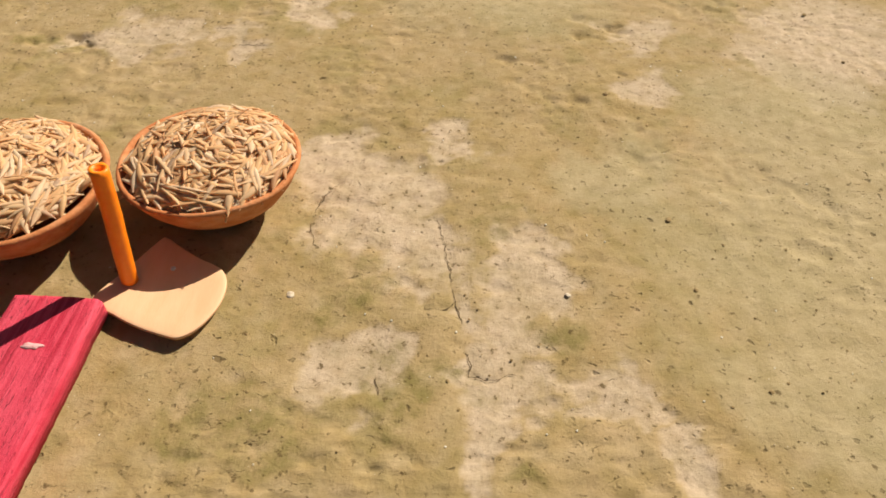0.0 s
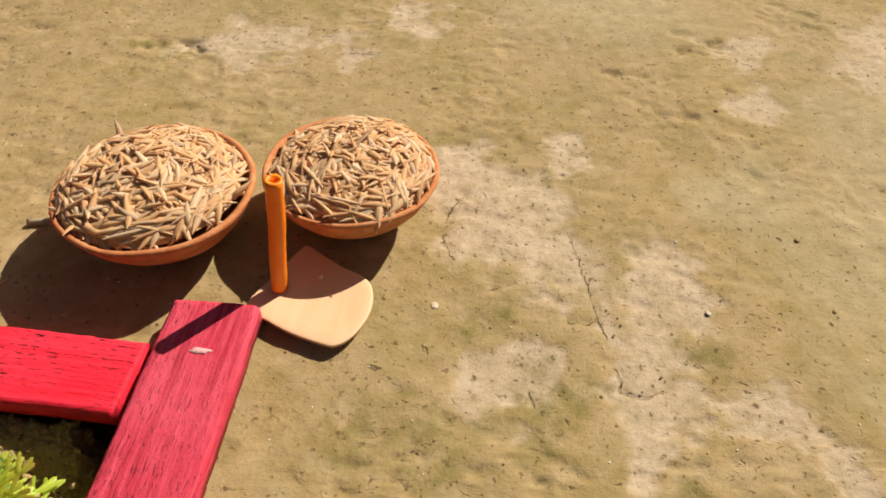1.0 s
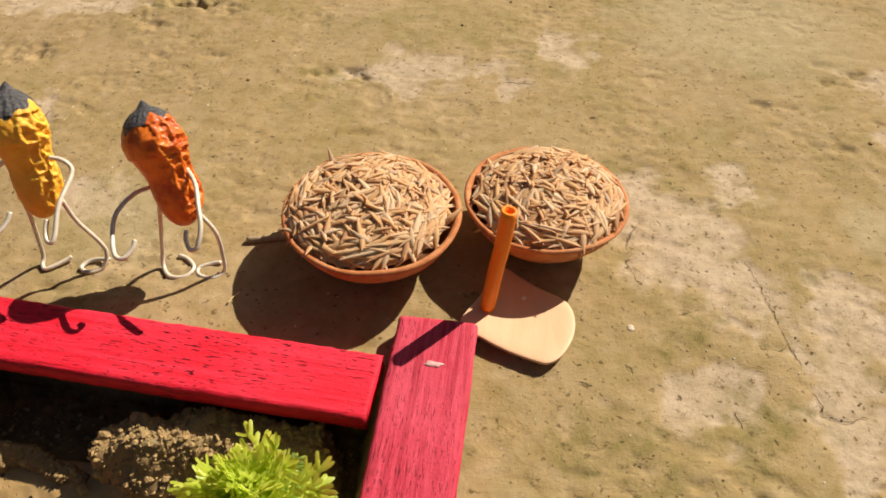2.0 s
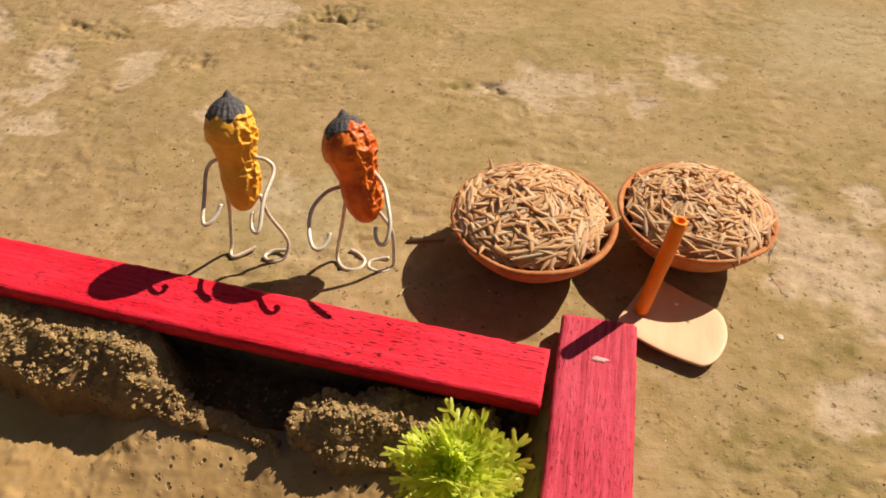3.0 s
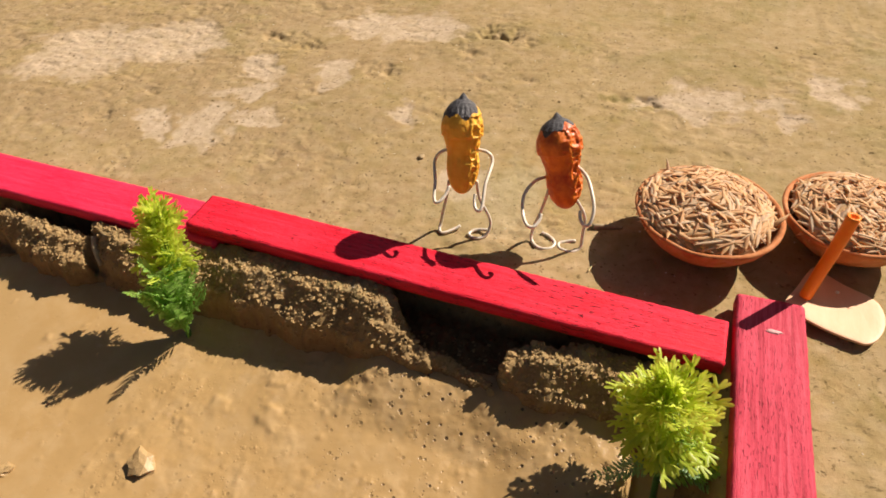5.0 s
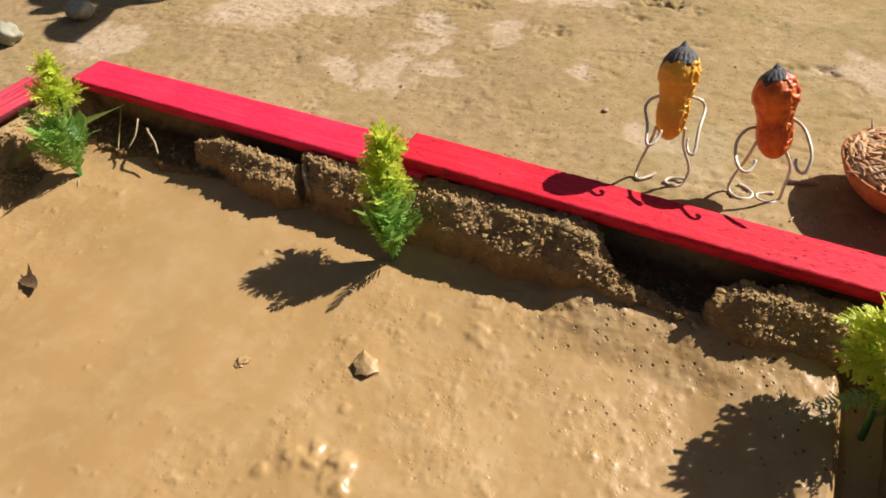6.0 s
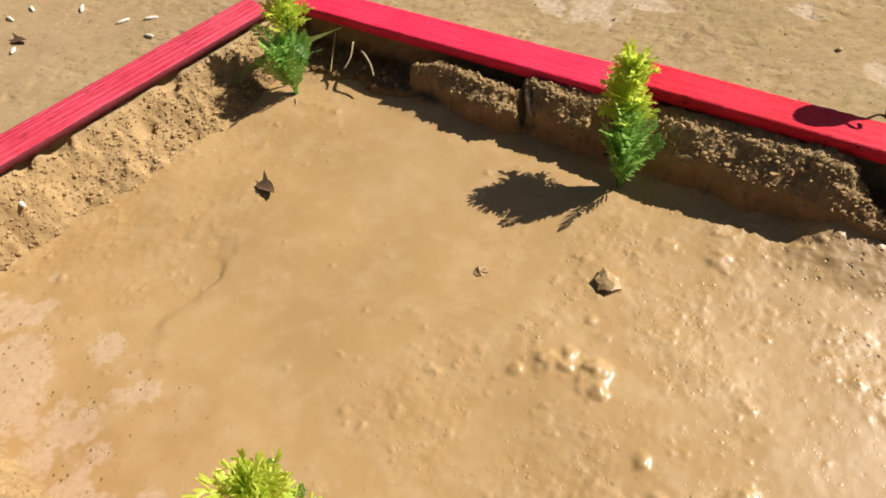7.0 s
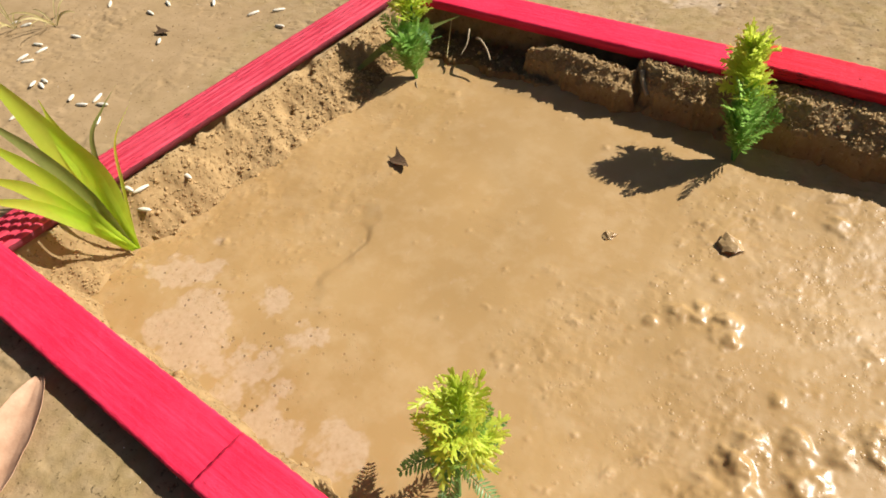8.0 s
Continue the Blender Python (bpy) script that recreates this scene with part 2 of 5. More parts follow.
WOOD = make_plain("pale_birch", (0.73, 0.425, 0.225), (0.79, 0.485, 0.275), 0.55, 60, 0.0001, stretch=(4, 1, 1))
ORANGE = make_plain("orange_paint", (0.94, 0.20, 0.004), (1.0, 0.28, 0.010), 0.4, 300, 0.0003)
YELLOW_NUT = make_plain("yellow_orange_shell", (0.80, 0.37, 0.024), (0.92, 0.52, 0.06), 0.5, 380, 0.0004)
# Dark red and orange blotches stand for the shell's shaded and lit sides.
RED_NUT = make_plain("red_orange_shell", (0.44, 0.036, 0.005), (0.84, 0.24, 0.018), 0.42, 170, 0.0004)
BLACK_CAP = make_plain("black_paint", (0.012, 0.011, 0.012), (0.13, 0.12, 0.12), 0.5, 90, 0.0005, stretch=(12, 12, 1.4))
WIRE = make_plain("steel_wire", (0.60, 0.52, 0.40), (0.78, 0.70, 0.57), 0.42, 700, 0.0001, 0.15)
LIME = make_leaf("lime_plastic", (0.56, 0.67, 0.06), (0.82, 0.87, 0.16), 0.4, 0.6)
FERN = make_leaf("fern_plastic", (0.25, 0.45, 0.08), (0.50, 0.70, 0.19), 0.4, 0.6)
DEEP = make_leaf("deep_fern_plastic", (0.18, 0.36, 0.10), (0.36, 0.54, 0.25), 0.35, 0.55)
STEM = make_plain("green_stem", (0.04, 0.13, 0.025), (0.09, 0.24, 0.05), 0.4, 300)
BLADE = make_leaf("grass_blade", (0.58, 0.80, 0.05), (0.80, 0.94, 0.11), 0.45, 0.65)
BLADE_DARK = make_leaf("old_grass_blade", (0.13, 0.17, 0.03), (0.30, 0.30, 0.07), 0.5, 0.3)
RICE = make_plain("white_rice", (0.66, 0.60, 0.46), (0.80, 0.75, 0.62), 0.45, 600)
DEAD_LEAF = make_plain("dry_leaf", (0.40, 0.22, 0.12), (0.55, 0.34, 0.21), 0.7, 120, 0.0004)
TWIG = make_plain("dry_twig", (0.28, 0.20, 0.11), (0.46, 0.36, 0.22), 0.8, 500, 0.0004)
CHIP_PALE = make_plain("pale_shell", (0.46, 0.36, 0.24), (0.60, 0.50, 0.36), 0.6, 500)
SIDE_RED = make_plain("dark_red_side", (0.13, 0.018, 0.028), (0.24, 0.032, 0.050), 0.8, 300)
TAN_STONE = make_plain("tan_stone", (0.30, 0.21, 0.10), (0.42, 0.31, 0.17), 0.85, 300)
STRAW = make_plain("straw", (0.48, 0.36, 0.13), (0.62, 0.50, 0.24), 0.6, 300)
STONE = make_plain("grey_stone", (0.26, 0.25, 0.17), (0.42, 0.40, 0.30), 0.8, 120, 0.0006)
DARK_LEAF = make_plain("dark_leaf", (0.07, 0.042, 0.02), (0.17, 0.10, 0.05), 0.6, 300, 0.0003)
CHIP = make_plain("pale_chip", (0.66, 0.30, 0.29), (0.74, 0.44, 0.40), 0.7, 500)


# ---- number helpers ----
def gradient_noise(x, y, seed):
    r = np.random.RandomState(seed)
    perm = np.tile(r.permutation(256), 3)
    ang = r.rand(256) * 2 * np.pi
    gx, gy = np.cos(ang), np.sin(ang)
    xi, yi = np.floor(x).astype(np.int64), np.floor(y).astype(np.int64)
    fx, fy = x - xi, y - yi
    u, w = fx * fx * fx * (fx * (fx * 6 - 15) + 10), fy * fy * fy * (fy * (fy * 6 - 15) + 10)

    def corner(i, j):
        k = perm[perm[(xi + i) & 255] + ((yi + j) & 255)]
        return gx[k] * (fx - i) + gy[k] * (fy - j)

    a = corner(0, 0) + u * (corner(1, 0) - corner(0, 0))
    b = corner(0, 1) + u * (corner(1, 1) - corner(0, 1))
    return (a + w * (b - a)) * 1.5


def fbm(x, y, scale, octaves, seed, gain=0.5):
    total, amp, f = 0.0, 1.0, scale
    for k in range(octaves):
        total = total + amp * gradient_noise(x * f + 17.3 * k, y * f - 9.1 * k, seed + k)
        amp, f = amp * gain, f * 2.03
    return total


def smooth(a, b, x):
    t = np.clip((x - a) / (b - a), 0, 1)
    return t * t * (3 - 2 * t)


def raw_mesh(name, verts, faces_flat, sizes, mat=None, soft=True):
    """A mesh from numpy arrays: vertices, flat corner indices and the number of corners of each face."""
    me = bpy.data.meshes.new(name)
    verts = np.asarray(verts, dtype=np.float32)
    flat = np.asarray(faces_flat, dtype=np.int32).ravel()
    sizes = np.asarray(sizes, dtype=np.int32)
    me.vertices.add(len(verts))
    me.vertices.foreach_set("co", verts.ravel())
    me.loops.add(len(flat))
    me.loops.foreach_set("vertex_index", flat)
    me.polygons.add(len(sizes))
    me.polygons.foreach_set("loop_start", np.concatenate([[0], np.cumsum(sizes)[:-1]]).astype(np.int32))
    me.polygons.foreach_set("use_smooth", np.full(len(sizes), soft))
    me.update(calc_edges=True)
    if mat:
        me.materials.append(mat)
    return me


def grid_faces(rows, cols, wrap=False):
    i, j = np.meshgrid(np.arange(rows - 1), np.arange(cols if wrap else cols - 1), indexing="ij")
    k = (j + 1) % cols
    return np.stack([i * cols + j, i * cols + k, (i + 1) * cols + k, (i + 1) * cols + j], -1).reshape(-1, 4)


def add_attribute(me, name, values):
    me.attributes.new(name, "FLOAT", "POINT").data.foreach_set("value", np.asarray(values, dtype=np.float32).ravel())


def part(name, me, parent=None, label="", m=None):
    ob = new(name, me)
    if parent is not None:
        ob.parent = parent
    if m is not None:
        ob.matrix_basis = m
    return tagged(ob, label)


def swept(points, radius, sides=8, steps=6, taper=1.0):
    """Vertices and quads of a round rod along a smooth line through points."""
    p = np.array(points, dtype=float)
    q = np.vstack([2 * p[0] - p[1], p, 2 * p[-1] - p[-2]])
    line = []
    for a, b, c, d in zip(q[:-3], q[1:-2], q[2:-1], q[3:]):
        for t in np.linspace(0, 1, steps, endpoint=False):
            line.append(0.5 * (2 * b + (c - a) * t + (2 * a - 5 * b + 4 * c - d) * t * t + (3 * b - a - 3 * c + d) * t ** 3))
    line = np.array(line + [p[-1]])
    tan = np.gradient(line, axis=0)
    tan /= np.linalg.norm(tan, axis=1)[:, None] + 1e-12
    side = np.cross(tan[0], (0.31, 0.83, 0.47))
    verts = []
    n = len(line)
    for k in range(n):
        side = side - tan[k] * (side @ tan[k])
        side /= np.linalg.norm(side) + 1e-12
        up = np.cross(tan[k], side)
        r = radius * (1 + (taper - 1) * k / (n - 1))
        for a in np.linspace(0, 2 * np.pi, sides, endpoint=False):
            verts.append(line[k] + r * (np.cos(a) * side + np.sin(a) * up))
    faces = [tuple(f) for f in grid_faces(n, sides, True)]
    faces += [tuple(range(sides))[::-1], tuple(range((n - 1) * sides, n * sides))]
    return np.array(verts), faces


def joined(name, pieces, mats, soft=True):
    """One mesh out of (vertices, faces, material index) pieces."""
    vs, flat, sizes, idx, off = [], [], [], [], 0
    for v, f, k in pieces:
        vs.append(v)
        for face in f:
            flat.extend(int(c) + off for c in face)
            sizes.append(len(face))
            idx.append(k)
        off += len(v)
    me = raw_mesh(name, np.vstack(vs), flat, sizes, None, soft)
    for m in mats:
        me.materials.append(m)
    me.polygons.foreach_set("material_index", np.array(idx, dtype=np.int32))
    return me


def ball(subdiv):
    bm = bmesh.new()
    bmesh.ops.create_icosphere(bm, subdivisions=subdiv, radius=1.0)
    v = np.array([tuple(c.co) for c in bm.verts])
    f = np.array([[c.index for c in face.verts] for face in bm.faces])
    bm.free()
    return v, f


def lumps(name, centres, radii, mat, seed, subdiv=1, flat=0.75, jag=0.35, soft=False):
    """One mesh of many irregular lumps."""
    r = np.random.RandomState(seed)
    v, f = ball(subdiv)
    vs, fs = [], []
    for k, (c, rad) in enumerate(zip(centres, radii)):
        d = 1 + jag * gradient_noise(v[:, 0] * 1.6 + 7.7 * k, v[:, 1] * 1.6 + v[:, 2] * 1.9 + 3.1 * k, seed) + jag * 0.5 * (r.rand(len(v)) - 0.5)
        s = np.array([r.uniform(0.75, 1.3), r.uniform(0.75, 1.3), flat * r.uniform(0.8, 1.2)])
        a = r.rand() * 6.28
        w = v * d[:, None] * s * rad
        w = np.stack([w[:, 0] * np.cos(a) - w[:, 1] * np.sin(a), w[:, 0] * np.sin(a) + w[:, 1] * np.cos(a), w[:, 2]], -1)
        vs.append(w + c)
        fs.append(f + k * len(v))
    fs = np.vstack(fs)
    return raw_mesh(name, np.vstack(vs), fs, np.full(len(fs), 3), mat, soft)


# ---- the plan ----
# inner edges of the red frame
BACK_A, BACK_B = (-0.104, 0.083), (-0.500, 0.1085)
LEFT_A, LEFT_B = (-0.507, 0.100), (-0.537, -0.130)
NEAR_A, NEAR_B = (-0.535, -0.136), (-0.100, -0.1735)
RIGHT_A, RIGHT_B = (-0.1035, 0.083), (-0.122, -0.170)


def inside(a, b, x, y):
    """Distance from the line a-b, positive towards the bed."""
    dx, dy = b[0] - a[0], b[1] - a[1]
    n = math.hypot(dx, dy)
    d = ((x - a[0]) * dy - (y - a[1]) * dx) / n
    cx, cy = -0.31, -0.03
    return d * (1 if ((cx - a[0]) * dy - (cy - a[1]) * dx) > 0 else -1)


def bank_mass(x):
    """Where along the back edge the soil stands high (1) or has broken away (0)."""
    mass = 0.12 + 0.30 * fbm(x, x * 0, 40, 3, 47)
    for cx, cw, top in ((-0.258, 0.047, 0.95), (-0.150, 0.020, 0.72), (-0.388, 0.034, 0.8), (-0.335, 0.012, 0.6), (-0.470, 0.02, 0.7)):
        mass = mass + top * np.exp(-((x - cx) / cw) ** 4)
    return np.clip(mass, 0.02, 1.05)


# blocks of soil left standing on the back edge: front line, back line (x, y), then the heights of crest and lip along x
BLOCKS = [
    ([(-0.304, 0.0830), (-0.292, 0.0815), (-0.276, 0.0780), (-0.255, 0.0753), (-0.236, 0.0744), (-0.219, 0.0731), (-0.207, 0.0728), (-0.198, 0.0725)],
     [(-0.304, 0.0955), (-0.288, 0.0985), (-0.250, 0.0980), (-0.2225, 0.0935), (-0.2188, 0.0915), (-0.2152, 0.0860), (-0.2106, 0.0815), (-0.205, 0.0785), (-0.198, 0.0770)],
     [(-0.304, 0.0010), (-0.260, 0.0022), (-0.2190, 0.0018), (-0.2152, -0.0036), (-0.2106, -0.0070), (-0.206, -0.0096), (-0.198, -0.0106)],
     [(-0.304, -0.0074), (-0.240, -0.0076), (-0.2196, -0.0104), (-0.205, -0.0122), (-0.198, -0.0122)]),
    ([(-0.205, 0.0722), (-0.196, 0.0728), (-0.187, 0.0708), (-0.178, 0.0698)], [(-0.205, 0.0765), (-0.196, 0.0775), (-0.187, 0.0755), (-0.178, 0.0730)],
     [(-0.205, -0.0112), (-0.178, -0.0132)], [(-0.205, -0.0138), (-0.178, -0.0150)]),
    ([(-0.1715, 0.0722), (-0.162, 0.0680), (-0.147, 0.0668), (-0.130, 0.0670), (-0.116, 0.0690)],
     [(-0.1715, 0.0765), (-0.167, 0.0820), (-0.152, 0.0860), (-0.137, 0.0850), (-0.116, 0.0850)], [(-0.1715, -0.0048), (-0.152, -0.0022), (-0.116, -0.0030)], [(-0.1715, -0.0115), (-0.116, -0.0115)]),
    ([(-0.411, 0.0930), (-0.387, 0.0875), (-0.361, 0.0815), (-0.353, 0.0855)], [(-0.411, 0.0975), (-0.399, 0.1000), (-0.375, 0.0970), (-0.353, 0.0950)],
     [(-0.411, -0.0050), (-0.395, -0.0030), (-0.353, -0.0038)], [(-0.411, -0.0095), (-0.353, -0.0092)]),
    ([(-0.3515, 0.0955), (-0.346, 0.0885), (-0.338, 0.0850), (-0.326, 0.0845), (-0.300, 0.0835)], [(-0.3515, 0.0995), (-0.340, 0.0990), (-0.300, 0.0975)],
     [(-0.3515, -0.0005), (-0.300, 0.0006)], [(-0.3515, -0.0095), (-0.300, -0.0088)]),
]


def soil_blocks(x, y):
    """Height of the standing soil and how far a point lies on its smooth front face."""
    wx, wy = x + 0.0040 * fbm(x, y, 60, 4, 46, 0.55), y + 0.0026 * fbm(x, y, 60, 4, 49, 0.55)
    z, face = np.full_like(x, -0.06), np.zeros_like(x)
    grain = 0.0013 * fbm(x, y, 60, 3, 44) + 0.0007 * fbm(x, y, 260, 3, 45, 0.65)
    for front, back, high, low in BLOCKS:
        f, b, hi, lo = np.array(front), np.array(back), np.array(high), np.array(low)
        yf, yb = np.interp(wx, f[:, 0], f[:, 1]), np.interp(wx, b[:, 0], b[:, 1])
        d = np.minimum(np.minimum(wy - yf, yb - wy), 0.5 * np.minimum(wx - f[0, 0], f[-1, 0] - wx))
        q = np.clip((wy - yf) / np.maximum(yb - yf, 0.004), 0, 1)
        crest, lip = np.interp(wx, hi[:, 0], hi[:, 1]), np.interp(wx, lo[:, 0], lo[:, 1])
        top = lip + (crest - lip) * np.clip(q / 0.6, 0, 1) + grain * (0.65 + 0.35 * smooth(0.05, 0.4, q))
        fall = 0.0035 * np.clip(-d / 0.0012, 0, 1) ** 0.7 + 0.016 * np.clip((-d - 0.0008) / 0.003, 0, 1) + 0.03 * np.clip((-d - 0.005) / 0.01, 0, 2)
        h = np.where(d > 0, top, top - fall)
        h = h + np.where(d < 0, 0.0012, 0.0) * fbm(x, y, 110, 4, 58, 0.55) * np.clip(-d / 0.001, 0, 1)
        z = np.maximum(z, h)
        if hi[0, 1] > -0.0060:
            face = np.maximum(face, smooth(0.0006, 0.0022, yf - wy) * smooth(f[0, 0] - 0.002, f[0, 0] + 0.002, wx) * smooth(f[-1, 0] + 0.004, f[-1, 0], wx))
    return z, face


def mud_level(x, y):
    x, y = np.asarray(x, dtype=float), np.asarray(y, dtype=float)
    foot = smooth(0.028, 0.012, inside(BACK_A, BACK_B, x, y))
    edge = np.interp(x, [-0.5, -0.35, -0.23, -0.11], [0.009, 0.010, 0.011, 0.010])
    behind = -0.022 * smooth(edge + 0.002, edge - 0.003, inside(BACK_A, BACK_B, x, y)) * smooth(-0.485, -0.44, x)
    ramp = 0.0068 * smooth(-0.235, -0.210, x) * smooth(-0.140, -0.172, x) * smooth(0.046, 0.073, y)
    corner = 0.0065 * smooth(-0.175, -0.138, x) * smooth(0.0, 0.045, y) - 0.0090 * smooth(-0.130, -0.123, x) * smooth(0.0, 0.03, y)
    return behind - 0.0266 + 0.042 * y + 0.0012 * smooth(0.03, 0.068, y) + ramp + corner + 0.0034 * bank_mass(x) * foot


def bed_height(x, y):
    """How far the dug bed lies under the yard."""
    wob = 0.0035 * fbm(x, y, 38, 3, 40)
    lump = np.abs(fbm(x, y, 130, 4, 44))
    b = inside(BACK_A, BACK_B, x, y) + 0.25 * wob
    crumble = 0.0026 * (lump - 0.25) + 0.0018 * (np.abs(fbm(x, y, 420, 3, 45)) - 0.25)
    under = smooth(-0.0125, -0.0085, b)
    start = 0.0135 + 0.0045 * fbm(x, y * 0.3, 48, 4, 48, 0.6)
    back = -0.0180 * under + crumble * under - 0.030 * np.clip((b - start) / 0.012, 0, 1.6)
    back = np.maximum(back, soil_blocks(x, y)[0] * under)
    l = inside(LEFT_A, LEFT_B, x, y) + wob
    span = 0.016 + 0.026 * smooth(-0.11, 0.06, y)
    chunk = np.abs(fbm(x, y, 75, 3, 52, 0.6))
    left = -0.0015 * smooth(-0.009, -0.004, l) - 0.0375 * np.clip((l - 0.0005) / span, 0, 1) ** 0.9 + (0.0016 * (lump - 0.2) + 0.0011 * fbm(x, y, 110, 5, 53, 0.68) + 0.0012 * (chunk - 0.25)) * smooth(-0.002, 0.008, l)
    for dx, dy, dr in ((-0.527, -0.032, 0.0035), (-0.524, -0.026, 0.0030), (-0.516, 0.032, 0.0040), (-0.511, 0.0065, 0.0030), (-0.520, -0.018, 0.0030), (-0.527, -0.044, 0.0030), (-0.502, -0.081, 0.0025)):
        left = left - 0.0045 * np.exp(-(((x - dx + 0.4 * wob) / dr) ** 2 + ((y - dy - 0.4 * wob) / (1.4 * dr)) ** 2) ** 2)
    n = inside(NEAR_A, NEAR_B, x, y) + wob
    near = -0.010 * smooth(-0.006, 0.002, n) - 0.030 * np.clip((n - 0.001) / 0.011, 0, 1) + (0.0018 * (lump - 0.2) + 0.0022 * fbm(x, y, 60, 4, 54, 0.6)) * smooth(0.0, 0.004, n)
    r = inside(RIGHT_A, RIGHT_B, x, y) + 0.5 * wob
    right = -0.036 * smooth(-0.004, 0.012, r)
    return np.maximum(np.maximum(back, left), np.maximum(near, right))


# pale bare patches: x, y, radius
PALE = [(-0.026, 0.170, 0.014), (-0.012, 0.163, 0.015), (0.005, 0.183, 0.009), (-0.020, 0.146, 0.014), (-0.004, 0.140, 0.012), (-0.030, 0.173, 0.010), (0.027, 0.137, 0.010),
        (0.024, 0.122, 0.010), (0.013, 0.110, 0.009), (-0.019, 0.099, 0.010), (-0.014, 0.104, 0.007), (0.018, 0.100, 0.011), (0.036, 0.094, 0.009), (0.003, 0.126, 0.009),
        (0.080, 0.256, 0.015), (0.077, 0.220, 0.011), (0.145, 0.238, 0.030), (0.160, 0.262, 0.030), (0.014, 0.079, 0.006), (0.055, 0.082, 0.006), (-0.114, 0.247, 0.019), (-0.097, 0.248, 0.013),
        (-0.131, 0.240, 0.010), (-0.050, 0.273, 0.015), (-0.074, 0.243, 0.008), (0.010, 0.098, 0.006), (0.044, 0.089, 0.006), (0.017, 0.084, 0.010),
        (-0.345, 0.175, 0.015), (-0.344, 0.208, 0.011), (-0.414, 0.253, 0.030), (-0.270, 0.298, 0.022), (-0.375, 0.172, 0.010), (-0.250, 0.205, 0.010), (-0.300, 0.235, 0.012),
        (-0.520, 0.160, 0.020), (-0.319, 0.190, 0.009), (-0.459, 0.228, 0.035), (-0.306, 0.296, 0.020), (-0.346, 0.233, 0.012), (-0.205, 0.160, 0.010)]
# dark green algae: x, y, radius
MOSS = [(-0.021, 0.119, 0.007), (-0.007, 0.106, 0.006), (-0.002, 0.094, 0.007), (-0.037, 0.082, 0.010), (0.016, 0.152, 0.009), (0.031, 0.110, 0.007), (-0.051, 0.086, 0.009), (0.023, 0.074, 0.006),
        (-0.149, 0.245, 0.006), (-0.137, 0.243, 0.005)]
BLOOM = [(0.106, 0.138, 0.045), (0.125, 0.195, 0.04), (0.10, 0.09, 0.03), (0.055, 0.165, 0.02), (-0.19, 0.155, 0.022), (0.03, 0.30, 0.05)]
# open cracks in the crust, as short lines
CRACKS = [[(-0.029, 0.165), (-0.0336, 0.156), (-0.0352, 0.146), (-0.0319, 0.137)], [(-0.0246, 0.1255), (-0.021, 0.1273), (-0.016, 0.129)],
          [(-0.0228, 0.1233), (-0.0148, 0.1227)], [(0.001, 0.1496), (0.0034, 0.1355), (0.0052, 0.1218), (0.0075, 0.1095)],
          [(-0.0021, 0.1185), (-0.002, 0.1168), (0.0033, 0.1167), (0.0059, 0.1194)],
          [(0.0047, 0.1069), (0.0087, 0.103), (0.0088, 0.0975), (0.0131, 0.0961), (0.0198, 0.0985)], [(-0.013, 0.0972), (-0.0122, 0.092)]]
# small hollows: x, y, radius
HOLLOWS = [(0.070, 0.2577, 0.005), (0.057, 0.2527, 0.005), (-0.222, 0.297, 0.013), (-0.234, 0.275, 0.008), (-0.274, 0.245, 0.008), (-0.330, 0.262, 0.007), (-0.405, 0.172, 0.006), (-0.300, 0.160, 0.004),
           (-0.150, 0.2436, 0.005), (-0.0257, 0.0765, 0.0025), (-0.0113, 0.0736, 0.0025), (-0.129, 0.2026, 0.003), (-0.395, 0.20, 0.006), (0.058, 0.266, 0.004), (0.028, 0.233, 0.004), (0.038, 0.233, 0.003), (0.049, 0.209, 0.004), (0.066, 0.226, 0.003),
           (0.041, 0.208, 0.003), (-0.222, 0.247, 0.004), (-0.199, 0.251, 0.004), (-0.133, 0.240, 0.005), (-0.207, 0.186, 0.003), (-0.303, 0.216, 0.004), (-0.350, 0.271, 0.008),
           (-0.290, 0.167, 0.003), (-0.137, 0.243, 0.004)]


def yard_height(x, y):
    big = 0.0012 * fbm(x, y, 9, 3, 60)
    roughness = 0.35 + 0.9 * smooth(0.0, 0.5, fbm(x, y, 14, 2, 63) + 1.2 * smooth(-0.30, -0.45, x) * smooth(0.16, 0.22, y))
    relief = 0.00024 * fbm(x, y, 150, 4, 65, 0.65) * roughness
    pits = smooth(0.10, 0.36, fbm(x, y * 1.5, 105, 4, 71, 0.6)) * smooth(0.18, 0.40, fbm(x, y, 21, 3, 72))
    relief = relief - 0.0004 * pits
    flake = 0.00035 * smooth(0.15, 0.3, fbm(x + 0.004 * fbm(x, y, 60, 2, 66), y * 1.7, 48, 3, 68)) * roughness
    h = big + relief - flake
    bend, sway = fbm(x, y, 75, 3, 74, 0.6), fbm(x, y, 75, 3, 75, 0.6)
    grit = gradient_noise(x * 260, y * 260, 70)
    for hx, hy, hr in HOLLOWS:
        d2 = ((x + 0.9 * hr * bend - hx) ** 2 + 3 * (y + 0.7 * hr * sway - hy) ** 2) / (1.3 * hr) ** 2
        h = h - 0.30 * hr * np.exp(-d2 * 1.5) * (1 + 0.6 * grit)
    return h


